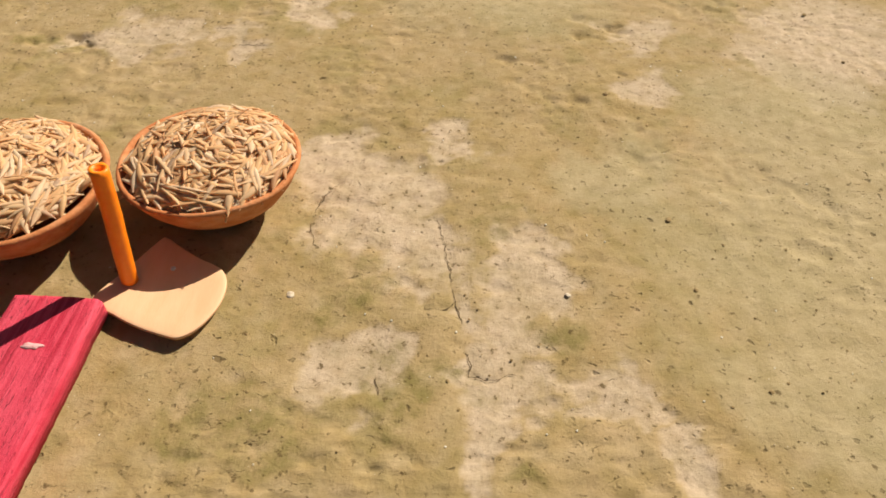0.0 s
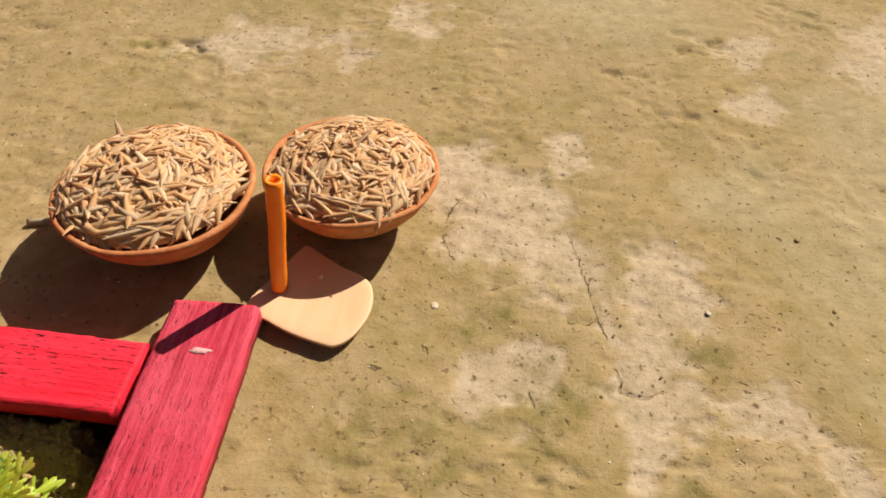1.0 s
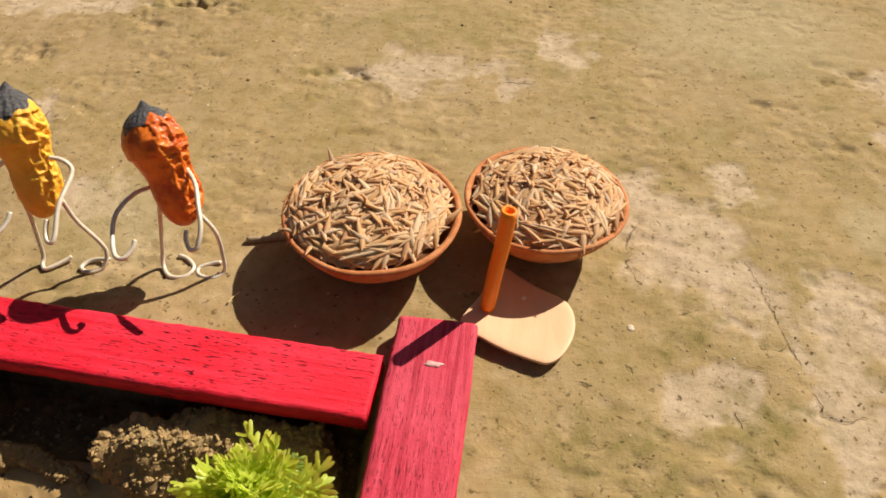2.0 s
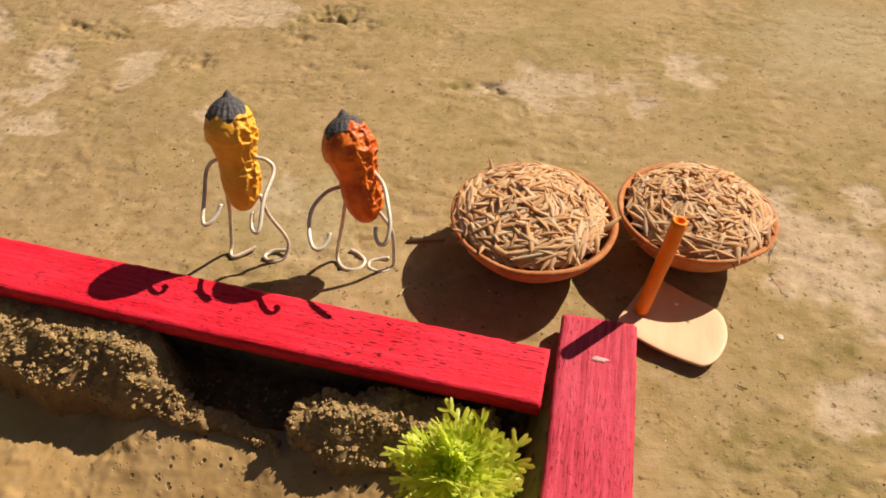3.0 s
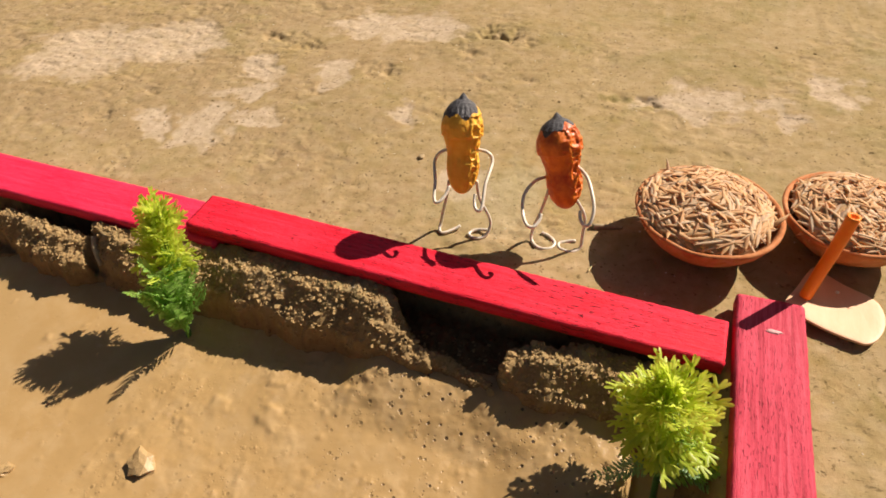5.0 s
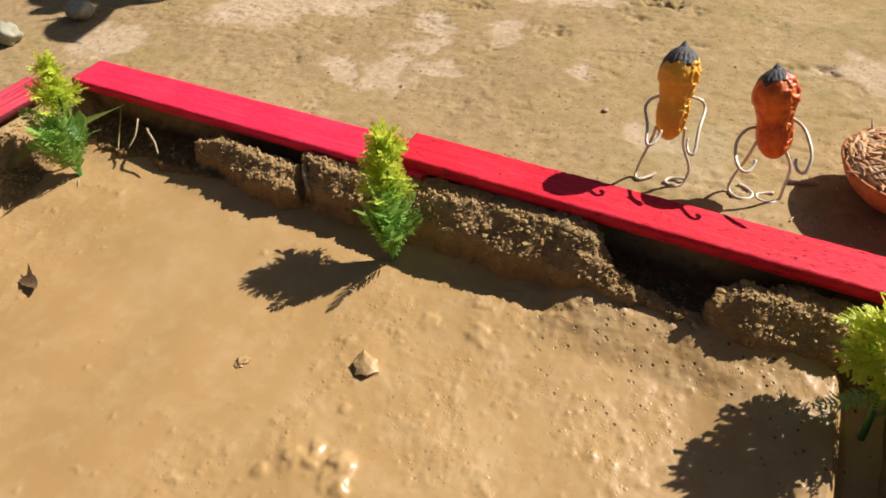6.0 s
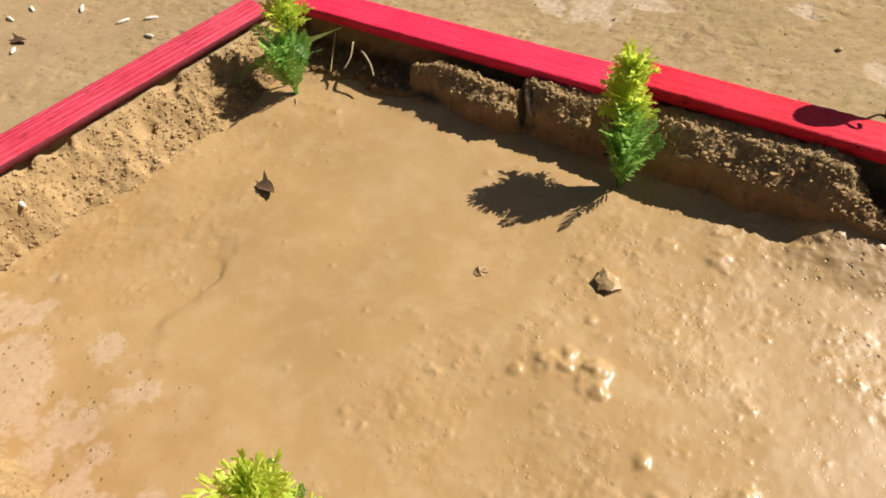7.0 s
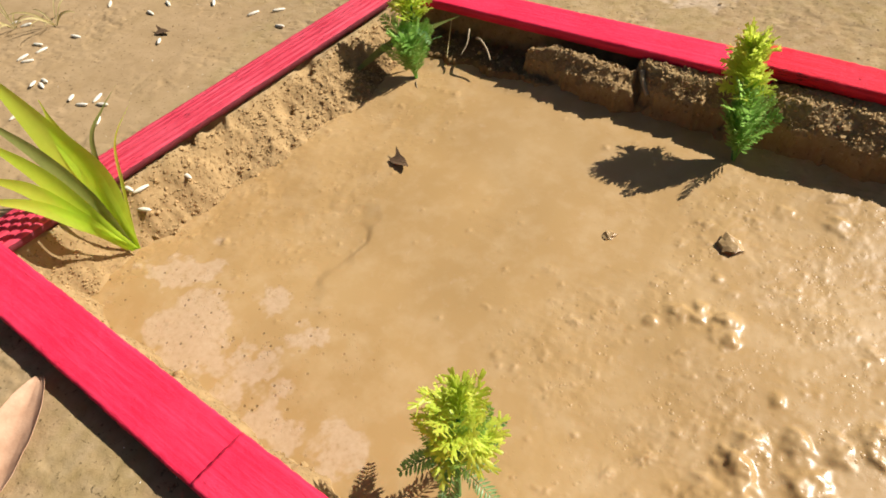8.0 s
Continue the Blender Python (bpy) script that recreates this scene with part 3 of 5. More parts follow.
def patch_mask(x, y, blobs, seed, sharp):
    wx, wy = x + 0.010 * fbm(x, y, 34, 5, seed, 0.6), y + 0.010 * fbm(x, y, 34, 5, seed + 9, 0.6)
    field = np.zeros_like(x)
    for bx, by, br in blobs:
        field = np.maximum(field, 1.2 - np.sqrt((wx - bx) ** 2 + (wy - by) ** 2) / br)
    return smooth(0.2 - sharp, 0.2 + sharp, field + 0.12 * fbm(x, y, 150, 3, seed + 20))


def ground_height(x, y):
    x, y = np.asarray(x, dtype=float), np.asarray(y, dtype=float)
    bed = bed_height(x, y)
    return yard_height(x, y) * (1 - smooth(0.0, -0.006, bed) * 0.6) + bed


def axis(lo, hi, step, far):
    mid = np.arange(lo, hi + step / 2, step)
    grow = step * np.cumsum(1.3 ** np.arange(1, 60))
    grow = grow[grow < far]
    return np.concatenate([lo - grow[::-1], mid, hi + grow])


# ---- ground: one sheet with the dug bed in it ----
xs, ys = axis(-0.74, 0.17, 0.00105, 60), axis(-0.21, 0.33, 0.00095, 60)
xs = np.unique(np.round(np.concatenate([xs[(xs < -0.415) | (xs > -0.11)], np.arange(-0.415, -0.11, 0.0008)]), 6))
ys = np.unique(np.round(np.concatenate([ys[(ys < 0.058) | (ys > 0.104)], np.arange(0.058, 0.104, 0.0006)]), 6))
gx, gy = np.meshgrid(xs, ys)
near_zone = (np.abs(gx) < 3) & (np.abs(gy) < 3)
bed = bed_height(gx, gy)
gz = np.where(near_zone, yard_height(gx, gy) * (1 - smooth(0.0, -0.006, bed) * 0.6) + bed, 0.0)
for line in CRACKS:
    for (ax, ay), (bx, by) in zip(line[:-1], line[1:]):
        t = np.clip(((gx - ax) * (bx - ax) + (gy - ay) * (by - ay)) / ((bx - ax) ** 2 + (by - ay) ** 2), 0, 1)
        d2 = (gx - ax - t * (bx - ax)) ** 2 + (gy - ay - t * (by - ay)) ** 2
        gz -= 0.0003 * np.exp(-d2 / 0.0009 ** 2)
pale = patch_mask(gx, gy, PALE, 80, 0.26)
gz -= 0.00035 * pale
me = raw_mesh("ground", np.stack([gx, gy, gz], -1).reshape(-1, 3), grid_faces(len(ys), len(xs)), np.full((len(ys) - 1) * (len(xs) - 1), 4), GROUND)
add_attribute(me, "pale", pale)
add_attribute(me, "tan", smooth(-0.12, -0.34, gx + 0.06 * fbm(gx, gy, 12, 3, 92)) * (1 - 0.75 * smooth(0.05, 0.30, fbm(gx, gy * 1.3, 19, 4, 94, 0.6))))
add_attribute(me, "moss", patch_mask(gx, gy, MOSS, 140, 0.55))
add_attribute(me, "damp", smooth(-0.535, -0.575, gx + 0.03 * fbm(gx, gy, 18, 3, 97)) * smooth(0.105, 0.06, gy + 0.02 * fbm(gx, gy, 22, 3, 98)) * near_zone)
add_attribute(me, "bloom", patch_mask(gx, gy, BLOOM, 90, 0.5))
# Moist brown and its painted shade both grow with depth.
add_attribute(me, "moist_shade", smooth(-0.0006, -0.006, bed) * near_zone)
top_soil = smooth(-0.0165, -0.0130, gz) * (gy > 0.055)
add_attribute(me, "bank", np.maximum(top_soil * 0.75, smooth(0.060, 0.030, gy + 0.01 * fbm(gx, gy, 30, 2, 95))))
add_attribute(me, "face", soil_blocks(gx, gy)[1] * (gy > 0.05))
ground = tagged(new("ground", me), "dry cracked earth yard with olive algae crust and pale bare patches", "ground", kind="structure")


# Dark ribbon along a groove; its colour gives the shade inside the crack.
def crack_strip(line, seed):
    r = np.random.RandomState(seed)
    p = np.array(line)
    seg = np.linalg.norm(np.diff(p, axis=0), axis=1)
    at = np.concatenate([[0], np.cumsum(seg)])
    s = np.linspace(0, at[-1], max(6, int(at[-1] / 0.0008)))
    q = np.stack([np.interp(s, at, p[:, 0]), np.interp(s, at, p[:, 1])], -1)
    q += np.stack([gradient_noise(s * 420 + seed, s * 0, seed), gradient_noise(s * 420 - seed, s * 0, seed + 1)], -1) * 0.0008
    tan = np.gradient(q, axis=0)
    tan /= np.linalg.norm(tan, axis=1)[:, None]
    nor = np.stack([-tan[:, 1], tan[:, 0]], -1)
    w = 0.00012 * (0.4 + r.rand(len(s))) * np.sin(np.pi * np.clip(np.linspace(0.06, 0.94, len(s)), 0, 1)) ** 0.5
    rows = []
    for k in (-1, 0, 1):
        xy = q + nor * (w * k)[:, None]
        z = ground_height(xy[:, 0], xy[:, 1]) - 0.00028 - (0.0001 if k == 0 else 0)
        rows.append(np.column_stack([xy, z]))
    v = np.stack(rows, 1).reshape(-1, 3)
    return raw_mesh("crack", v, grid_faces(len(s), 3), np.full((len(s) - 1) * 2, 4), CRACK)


rc = np.random.RandomState(88)
for k in range(22):
    a = np.array((rc.uniform(-0.46, 0.13), rc.uniform(0.17, 0.31)))
    turn, line = rc.uniform(-0.5, 0.5) + (math.pi if rc.rand() < 0.5 else 0), []
    for step in range(rc.randint(3, 6)):
        line.append(tuple(a))
        turn += rc.uniform(-0.7, 0.7)
        a = a + np.array((math.cos(turn), math.sin(turn) * 0.6)) * rc.uniform(0.003, 0.006)
    CRACKS.append(line)
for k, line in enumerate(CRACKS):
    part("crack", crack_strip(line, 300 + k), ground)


# ---- wet mud in the bed ----
FOAM = [(-0.486, -0.090, 0.016), (-0.441, -0.086, 0.013), (-0.416, -0.096, 0.013), (-0.428, -0.117, 0.014), (-0.468, -0.113, 0.018),
        (-0.405, -0.128, 0.016), (-0.378, -0.131, 0.014), (-0.450, -0.122, 0.016), (-0.500, -0.100, 0.010)]
# soft wet lumps: x, y, radius, height
LUMPS_AT = [(-0.299, -0.030, 0.0025, 0.0016), (-0.291, -0.023, 0.0040, 0.0026), (-0.284, -0.021, 0.0035, 0.0026), (-0.274, -0.019, 0.0045, 0.0030),
            (-0.271, -0.026, 0.0030, 0.0024), (-0.285, -0.016, 0.0025, 0.0018), (-0.277, -0.026, 0.0030, 0.0020), (-0.257, -0.071, 0.0050, 0.0042),
            (-0.254, -0.063, 0.0050, 0.0030), (-0.254, -0.078, 0.0050, 0.0032), (-0.242, -0.057, 0.0050, 0.0028), (-0.220, -0.045, 0.0060, 0.0032),
            (-0.231, -0.053, 0.0050, 0.0022), (-0.236, -0.068, 0.0060, 0.0036), (-0.249, 0.045, 0.0040, 0.0018), (-0.269, 0.044, 0.0035, 0.0016),
            (-0.283, 0.000, 0.0020, 0.0012), (-0.251, -0.043, 0.0025, 0.0016), (-0.225, 0.058, 0.006, 0.0015), (-0.262, -0.085, 0.006, 0.003)]
MUD_STEP = 0.0006
mx, my = np.meshgrid(np.arange(-0.548, -0.094, MUD_STEP), np.arange(-0.168, 0.104, MUD_STEP))
rough = np.clip(smooth(-0.37, -0.27, mx + 0.05 * fbm(mx, my, 14, 2, 110)) * (0.35 + 0.65 * smooth(-0.1, 0.25, fbm(mx, my, 26, 2, 112)))
                + smooth(0.045, 0.075, my) * smooth(-0.30, -0.25, mx) + 0.8 * smooth(0.020, 0.004, inside(LEFT_A, LEFT_B, mx, my) - 0.012)
                + 0.5 * smooth(-0.420, -0.450, mx) * smooth(-0.10, -0.06, my), 0, 1)
mz = mud_level(mx, my) + 0.0011 * fbm(mx, my, 15, 2, 100) + rough * 0.0003 * fbm(mx, my, 70, 3, 102) + rough * 0.00016 * fbm(mx, my, 260, 3, 104)
mz += 0.0006 * fbm(mx, my, 60, 4, 105, 0.6) * smooth(0.035, 0.06, my) * smooth(-0.29, -0.22, mx)
mz -= 0.0008 * smooth(0.0045, -0.0045, mx + 0.4305 + 0.28 * (my + 0.047) + 0.024 * fbm(mx, my, 24, 3, 106, 0.5)) * smooth(-0.100, -0.070, my) * smooth(0.0, -0.02, my) * smooth(-0.475, -0.440, mx)
rs = np.random.RandomState(5)
count = 0
while count < 1200:
    bx, by = rs.uniform(-0.53, -0.11), rs.uniform(-0.14, 0.09)
    i, j = int((by + 0.168) / MUD_STEP), int((bx + 0.548) / MUD_STEP)
    if rs.rand() > 0.06 + 0.94 * rough[i, j]:
        continue
    count += 1
    br = rs.uniform(0.0005, 0.0012) if rs.rand() < 0.93 else rs.uniform(0.0014, 0.0026)
    sel = (slice(max(i - 12, 0), i + 13), slice(max(j - 12, 0), j + 13))
    ex, ey = mx[sel] - bx, my[sel] - by
    turn, el = rs.rand() * 3.14, rs.uniform(0.6, 1.5)
    ca, sa = math.cos(turn), math.sin(turn)
    warp = 0.5 * br * gradient_noise(mx[sel] * 700, my[sel] * 700, 123)
    d2 = ((ex * ca + ey * sa + warp) ** 2 * el + (ey * ca - ex * sa + warp) ** 2 / el) / br ** 2
    mz[sel] += br * rs.uniform(0.12, 0.42) * np.exp(-d2)
for bx, by, br, bh in LUMPS_AT:
    wx, wy = mx - bx + 0.35 * br * gradient_noise(mx * 260, my * 260, 125), my - by + 0.35 * br * gradient_noise(mx * 260, my * 260, 126)
    d2 = (wx ** 2 + wy ** 2) / br ** 2
    mz += 0.55 * bh * np.exp(-d2 ** 1.5) * (1 + 0.7 * gradient_noise(mx * 130, my * 130, 120) + 0.12 * gradient_noise(mx * 420, my * 420, 121))
me = raw_mesh("mud", np.stack([mx, my, mz], -1).reshape(-1, 3), grid_faces(*mx.shape), np.full((mx.shape[0] - 1) * (mx.shape[1] - 1), 4), MUD)
add_attribute(me, "foam", patch_mask(mx, my, [(q[0], q[1], q[2] * 0.72) for q in FOAM], 130, 0.45))
add_attribute(me, "rough", rough)
add_attribute(me, "glaze", patch_mask(mx, my, [(q[0], q[1], q[2] * 2.2) for q in LUMPS_AT] + [(-0.235, -0.035, 0.02)], 140, 0.6))
add_attribute(me, "holes", np.clip(smooth(-0.26, -0.16, mx) * smooth(0.0, 0.05, my) + 0.25 * rough + 0.5 * smooth(-0.36, -0.42, mx) * smooth(-0.07, -0.10, my), 0, 1))
tagged(new("mud", me), "smooth wet yellow-brown mud filling the dug bed", "mud", kind="structure")


def mud_height(x, y):
    i = int(round((y + 0.168) / MUD_STEP))
    j = int(round((x + 0.548) / MUD_STEP))
    return float(mz[min(max(i, 0), mz.shape[0] - 1), min(max(j, 0), mz.shape[1] - 1)])


# ---- red frame of flat sticks ----
def stick(a, b, width, thick, top, mat, label, seed, bow=0.0, grooves=0, ends=(0.0, 0.0), tip=0.0012, side=None):
    """A flat painted stick from a to b, its top face at the heights top[0] and top[1]; grooves run along it."""
    a, b = Vector((*a, top[0] - thick)), Vector((*b, top[1] - thick))
    length = (b - a).length
    n, c = (max(60, int(length / 0.0011)), 25) if not grooves else (120, 97)
    u = np.linspace(0, 1, n)
    t = np.linspace(-1, 1, c)
    prof = thick * (1 - 0.14 * np.abs(t) ** 30)
    if grooves:
        prof = prof - 0.0034 * smooth(0.60, 1.0, np.cos(t * np.pi * grooves) * 0.5 + 0.5) * (0.35 + 0.65 * (t < 0.25)) * (np.abs(t) < 0.93) - 0.001 * np.abs(t) ** 2
    top_row = np.column_stack([t, prof])
    low_row = np.column_stack([t[::-1] * 0.985, np.zeros(c)])
    ring = np.vstack([top_row, [(1.0, thick * 0.55)], low_row, [(-1.0, thick * 0.55)]])
    U, K = np.meshgrid(u, np.arange(len(ring)), indexing="ij")
    T, Z = ring[K, 0], ring[K, 1]
    edge = np.abs(T) > 0.8
    half = width / 2 * (1 + 0.02 * gradient_noise(U * 9, T * 0 + seed, seed))
    Y = T * half + bow * 4 * U * (1 - U)
    fray = 0.00016 * gradient_noise(U * length * 420, np.sign(T) * 5 + Z * 800, seed + 1) + 0.00014 * gradient_noise(U * length * 160, np.sign(T) * 9.0, seed + 2)
    Y = Y + np.where(edge, fray, 0)
    X = U * length
    X = X + np.where(U > 0.995, 1, np.where(U < 0.005, -1, 0)) * tip * 0.4 * gradient_noise(T * 7, Z * 600, seed + 4)
    X = X + np.where(U > 0.5, ends[1], ends[0]) * T * np.abs(2 * U - 1) ** 20
    Z = Z + 0.00016 * gradient_noise(U * length * 330, T * 8, seed + 3) * (Z > thick * 0.4)
    v = np.stack([X, Y, Z], -1).reshape(-1, 3)
    k = len(ring)
    faces = [tuple(f) for f in grid_faces(n, k, True)[:, ::-1]] + [tuple(range(k)), tuple(range((n - 1) * k, n * k))[::-1]]
    pieces = [(v, faces, 0)]
    # Top faces take mat, all other faces the side colour.
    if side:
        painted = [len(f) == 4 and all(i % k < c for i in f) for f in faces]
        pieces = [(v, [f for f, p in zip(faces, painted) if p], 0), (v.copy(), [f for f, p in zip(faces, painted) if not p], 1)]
    me = joined("wooden_stick", pieces, [mat, side] if side else [mat])
    ob = new("wooden_stick", me)
    d = (b - a).normalized()
    y = Vector((-d.y, d.x, 0)).normalized()
    z = d.cross(y)
    ob.matrix_world = Matrix(((d.x, y.x, z.x, a.x), (d.y, y.y, z.y, a.y), (d.z, y.z, z.z, a.z), (0, 0, 0, 1)))
    return tagged(ob, label, "wooden stick", "red frame round the bed")


back_left = stick((-0.292, 0.1064), (-0.503, 0.1234), 0.0220, 0.0050, (0.0036, 0.0036), RED_SOFT,
                  "smooth bright red painted flat wooden stick lying along the muddy bed", 11)
back_right = stick((-0.1035, 0.0923), (-0.3045, 0.1086), 0.0190, 0.0052, (0.0060, 0.0088), RED,
                   "bright red painted flat stick with dark wood pores, lapped over another", 12, bow=0.0003)
post = stick((-0.0895, 0.1130), (-0.1030, -0.175), 0.0212, 0.0058, (0.0072, 0.0062), CRIMSON,
             "worn crimson painted flat stick with rough wood grain", 13)
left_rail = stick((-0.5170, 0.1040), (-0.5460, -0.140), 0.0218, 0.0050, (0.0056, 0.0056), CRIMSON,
                  "grooved crimson wooden strip with darker red sides beside the mud", 14, grooves=6, side=SIDE_RED)
near_left = stick((-0.5600, -0.1432), (-0.3700, -0.1600), 0.0200, 0.0050, (0.0105, 0.0068), RED_SOFT,
                  "smooth bright red painted flat stick along the mud bank", 15)
near_right = stick((-0.3815, -0.1595), (-0.0800, -0.1850), 0.0195, 0.0050, (0.0125, 0.0130), RED_SOFT,
                   "bright red painted flat stick lapped over its neighbour", 16)


# ---- soil clods along the dug edges ----
def back_clods():
    r = np.random.RandomState(21)
    n = 22000
    x, d = r.uniform(-0.50, -0.108, n), r.uniform(-0.002, 0.028, n)
    y = BACK_A[1] + (x - BACK_A[0]) * (BACK_B[1] - BACK_A[1]) / (BACK_B[0] - BACK_A[0]) - d
    z = ground_height(x, y)
    s = np.clip(0.00029 * np.exp(0.55 * r.randn(n)), 0.00014, 0.0014)
    block, face = soil_blocks(x, y)
    ok = (z > mud_level(x, y)) & (face < 0.3) & ((z < block + 0.0006) | (r.rand(n) < 0.15))
    return np.stack([x, y, z + s * 0.15], -1)[ok], s[ok]


def bank_clods(a, b, depth, number, seed, big):
    r = np.random.RandomState(seed)
    dx, dy = b[0] - a[0], b[1] - a[1]
    n = math.hypot(dx, dy)
    nx, ny = dy / n, -dx / n
    if (-0.31 - a[0]) * nx + (-0.03 - a[1]) * ny < 0:
        nx, ny = -nx, -ny
    t, d = r.rand(number), r.uniform(0.001, depth, number) * r.uniform(0.5, 1, number)
    x, y = a[0] + dx * t + nx * d, a[1] + dy * t + ny * d
    z = ground_height(x, y)
    s = np.where(r.rand(number) < 0.88, r.uniform(0.00025, 0.0007, number), r.uniform(0.0007, big, number))
    ok = z > mud_level(x, y) - 0.001
    return np.stack([x, y, z + s * 0.15], -1)[ok], s[ok]


c, rad = back_clods()
tagged(new("soil_clods", lumps("soil_clods", c, rad, CLOD, 22, 1, 0.8, 0.8)),
       "crumbly brown soil clods on the undercut bed edge", "soil", kind="stuff")
c, rad = bank_clods(LEFT_A, LEFT_B, 0.040, 3600, 24, 0.0013)
tagged(new("soil_clods", lumps("soil_clods", c, rad, CLOD, 25, 1, 0.6, 0.8)),
       "small lumpy soil clods on the sloping mud bank", "soil", kind="stuff")
c, rad = bank_clods(NEAR_A, NEAR_B, 0.020, 900, 26, 0.0016)
tagged(new("soil_clods", lumps("soil_clods", c, rad, CLOD, 27, 1, 0.6, 0.8)),
       "scattered crumbs of soil beside the red stick", "soil", kind="stuff")


def crumbs():
    r = np.random.RandomState(31)
    c, rad = [], []
    x, y = r.uniform(-0.72, 0.16, 9500), r.uniform(-0.20, 0.32, 9500)
    z = ground_height(x, y)
    dense = fbm(x, y, 16, 2, 33)
    for k in range(len(x)):
        if z[k] < -0.004 or r.rand() > 0.35 + 0.6 * dense[k]:
            continue
        s = r.uniform(0.00014, 0.00038) if r.rand() < 0.96 else r.uniform(0.0004, 0.0009)
        c.append((x[k], y[k], z[k] + s * 0.3))
        rad.append(s)
    return c, rad


c, rad = crumbs()
tagged(new("soil_crumbs", lumps("soil_crumbs", c, rad, CRUMB, 34, 1, 0.5, 0.4)),
       "fine crumbs and grit scattered over dry earth", "grit", kind="stuff")
r = np.random.RandomState(36)
x, y = r.uniform(-0.70, 0.16, 900), r.uniform(-0.20, 0.31, 900)
z = ground_height(x, y)
keep = z > -0.004
c = [(a, b, h + 0.0001) for a, b, h in zip(x[keep], y[keep], z[keep])]
tagged(new("sand_grains", lumps("sand_grains", c, r.uniform(0.00012, 0.0003, len(c)), RICE, 37, 1, 0.8, 0.3)),
       "tiny pale sand grains lying on the earth", "sand", kind="stuff")


# ---- stones and chips ----
def stone(x, y, size, mat, label, seed, name="pebble", sink=0.3, flat=0.65, base=None):
    me = lumps(name, [(0, 0, 0)], [size], mat, seed, 2, flat, 0.6, False) if name == "mud_clod" else lumps(name, [(0, 0, 0)], [size], mat, seed, 3, flat, 0.35, True)
    ob = new(name, me)
    z = float(ground_height(x, y)) if base is None else base
    ob.location = (x, y, z + size * flat * (1 - 2 * sink))
    return tagged(ob, label, "stone")


stone(-0.2317, 0.1735, 0.0017, TAN_STONE, "small tan pebble on dry earth", 401)
stone(-0.0365, 0.1210, 0.0008, CHIP_PALE, "small whitish chip of shell on the earth", 402, "shell_chip", 0.35, 0.35)
stone(0.0345, 0.1215, 0.0007, CHIP_PALE, "small pale rounded pebble in the crust", 403, "pebble", 0.45, 0.3)
stone(-0.5610, 0.1790, 0.0088, STONE, "rounded grey-green stone beyond the frame", 404, "stone", 0.1, 0.7)
stone(-0.5775, 0.1390, 0.0072, STONE, "rounded pale stone beyond the frame corner", 405, "stone", 0.1, 0.9)
mud_rock = stone(-0.2835, 0.018, 0.0040, WETCLOD, "angular wet clod stuck in the mud", 406, "mud_clod", 0.38, 0.55, mud_height(-0.2835, 0.018))
stone(-0.329, 0.0045, 0.0022, WETCLOD, "small wet clod half sunk in mud", 407, "mud_clod", 0.38, 0.55, mud_height(-0.329, 0.0045))
stone(-0.4430, -0.1365, 0.0019, CLOD, "dark crumb of soil beside the red stick", 410, "soil_crumb", 0.1, 0.8)


# ---- clay bowls with husks ----
def clay_bowl(x, y, radius, height, seed, label):
    prof = [(0.0, 0.0), (0.34, 0.0), (0.42, 0.02), (0.60, 0.20), (0.78, 0.44), (0.90, 0.68), (0.965, 0.88), (1.0, 0.985), (0.985, 1.02), (0.955, 1.025),
            (0.925, 0.99), (0.88, 0.84), (0.78, 0.58), (0.60, 0.34), (0.40, 0.20), (0.0, 0.16)]
    n = 72
    a = np.linspace(0, 2 * np.pi, n, endpoint=False)
    v = []
    for pr, pz in prof:
        wob = 1 + 0.012 * np.sin(2 * a + seed) + 0.008 * gradient_noise(np.cos(a) * 2 + seed, np.sin(a) * 2 + pz * 3, seed)
        rr = radius * max(pr, 0.001) * wob
        zz = height * pz + 0.0005 * pz * gradient_noise(np.cos(a) * 1.7, np.sin(a) * 1.7, seed + 3)
        v.append(np.stack([rr * np.cos(a), rr * np.sin(a), zz], -1))
    me = raw_mesh("clay_bowl", np.vstack(v), grid_faces(len(prof), n, True), np.full((len(prof) - 1) * n, 4), CLAY)
    ob = new("clay_bowl", me)
    ob.location = (x, y, float(ground_height(x, y)) - 0.0002)
    return tagged(ob, label, "bowl", "clay bowls of husks")


def husk_shape():
    """A pointed, keeled hull one unit long."""
    s, k = 8, 6
    v = []
    for t in np.linspace(0, 1, s):
        w = max(0.06, np.sin(np.pi * (0.02 + 0.95 * t)) ** 0.85 * (1.12 - 0.35 * t))
        for a in np.linspace(0, 2 * np.pi, k, endpoint=False):
            v.append((t - 0.5, w * np.cos(a), (0.62 if np.sin(a) > 0 else 0.34) * w * np.sin(a)))
    return np.array(v), grid_faces(s, k, True)


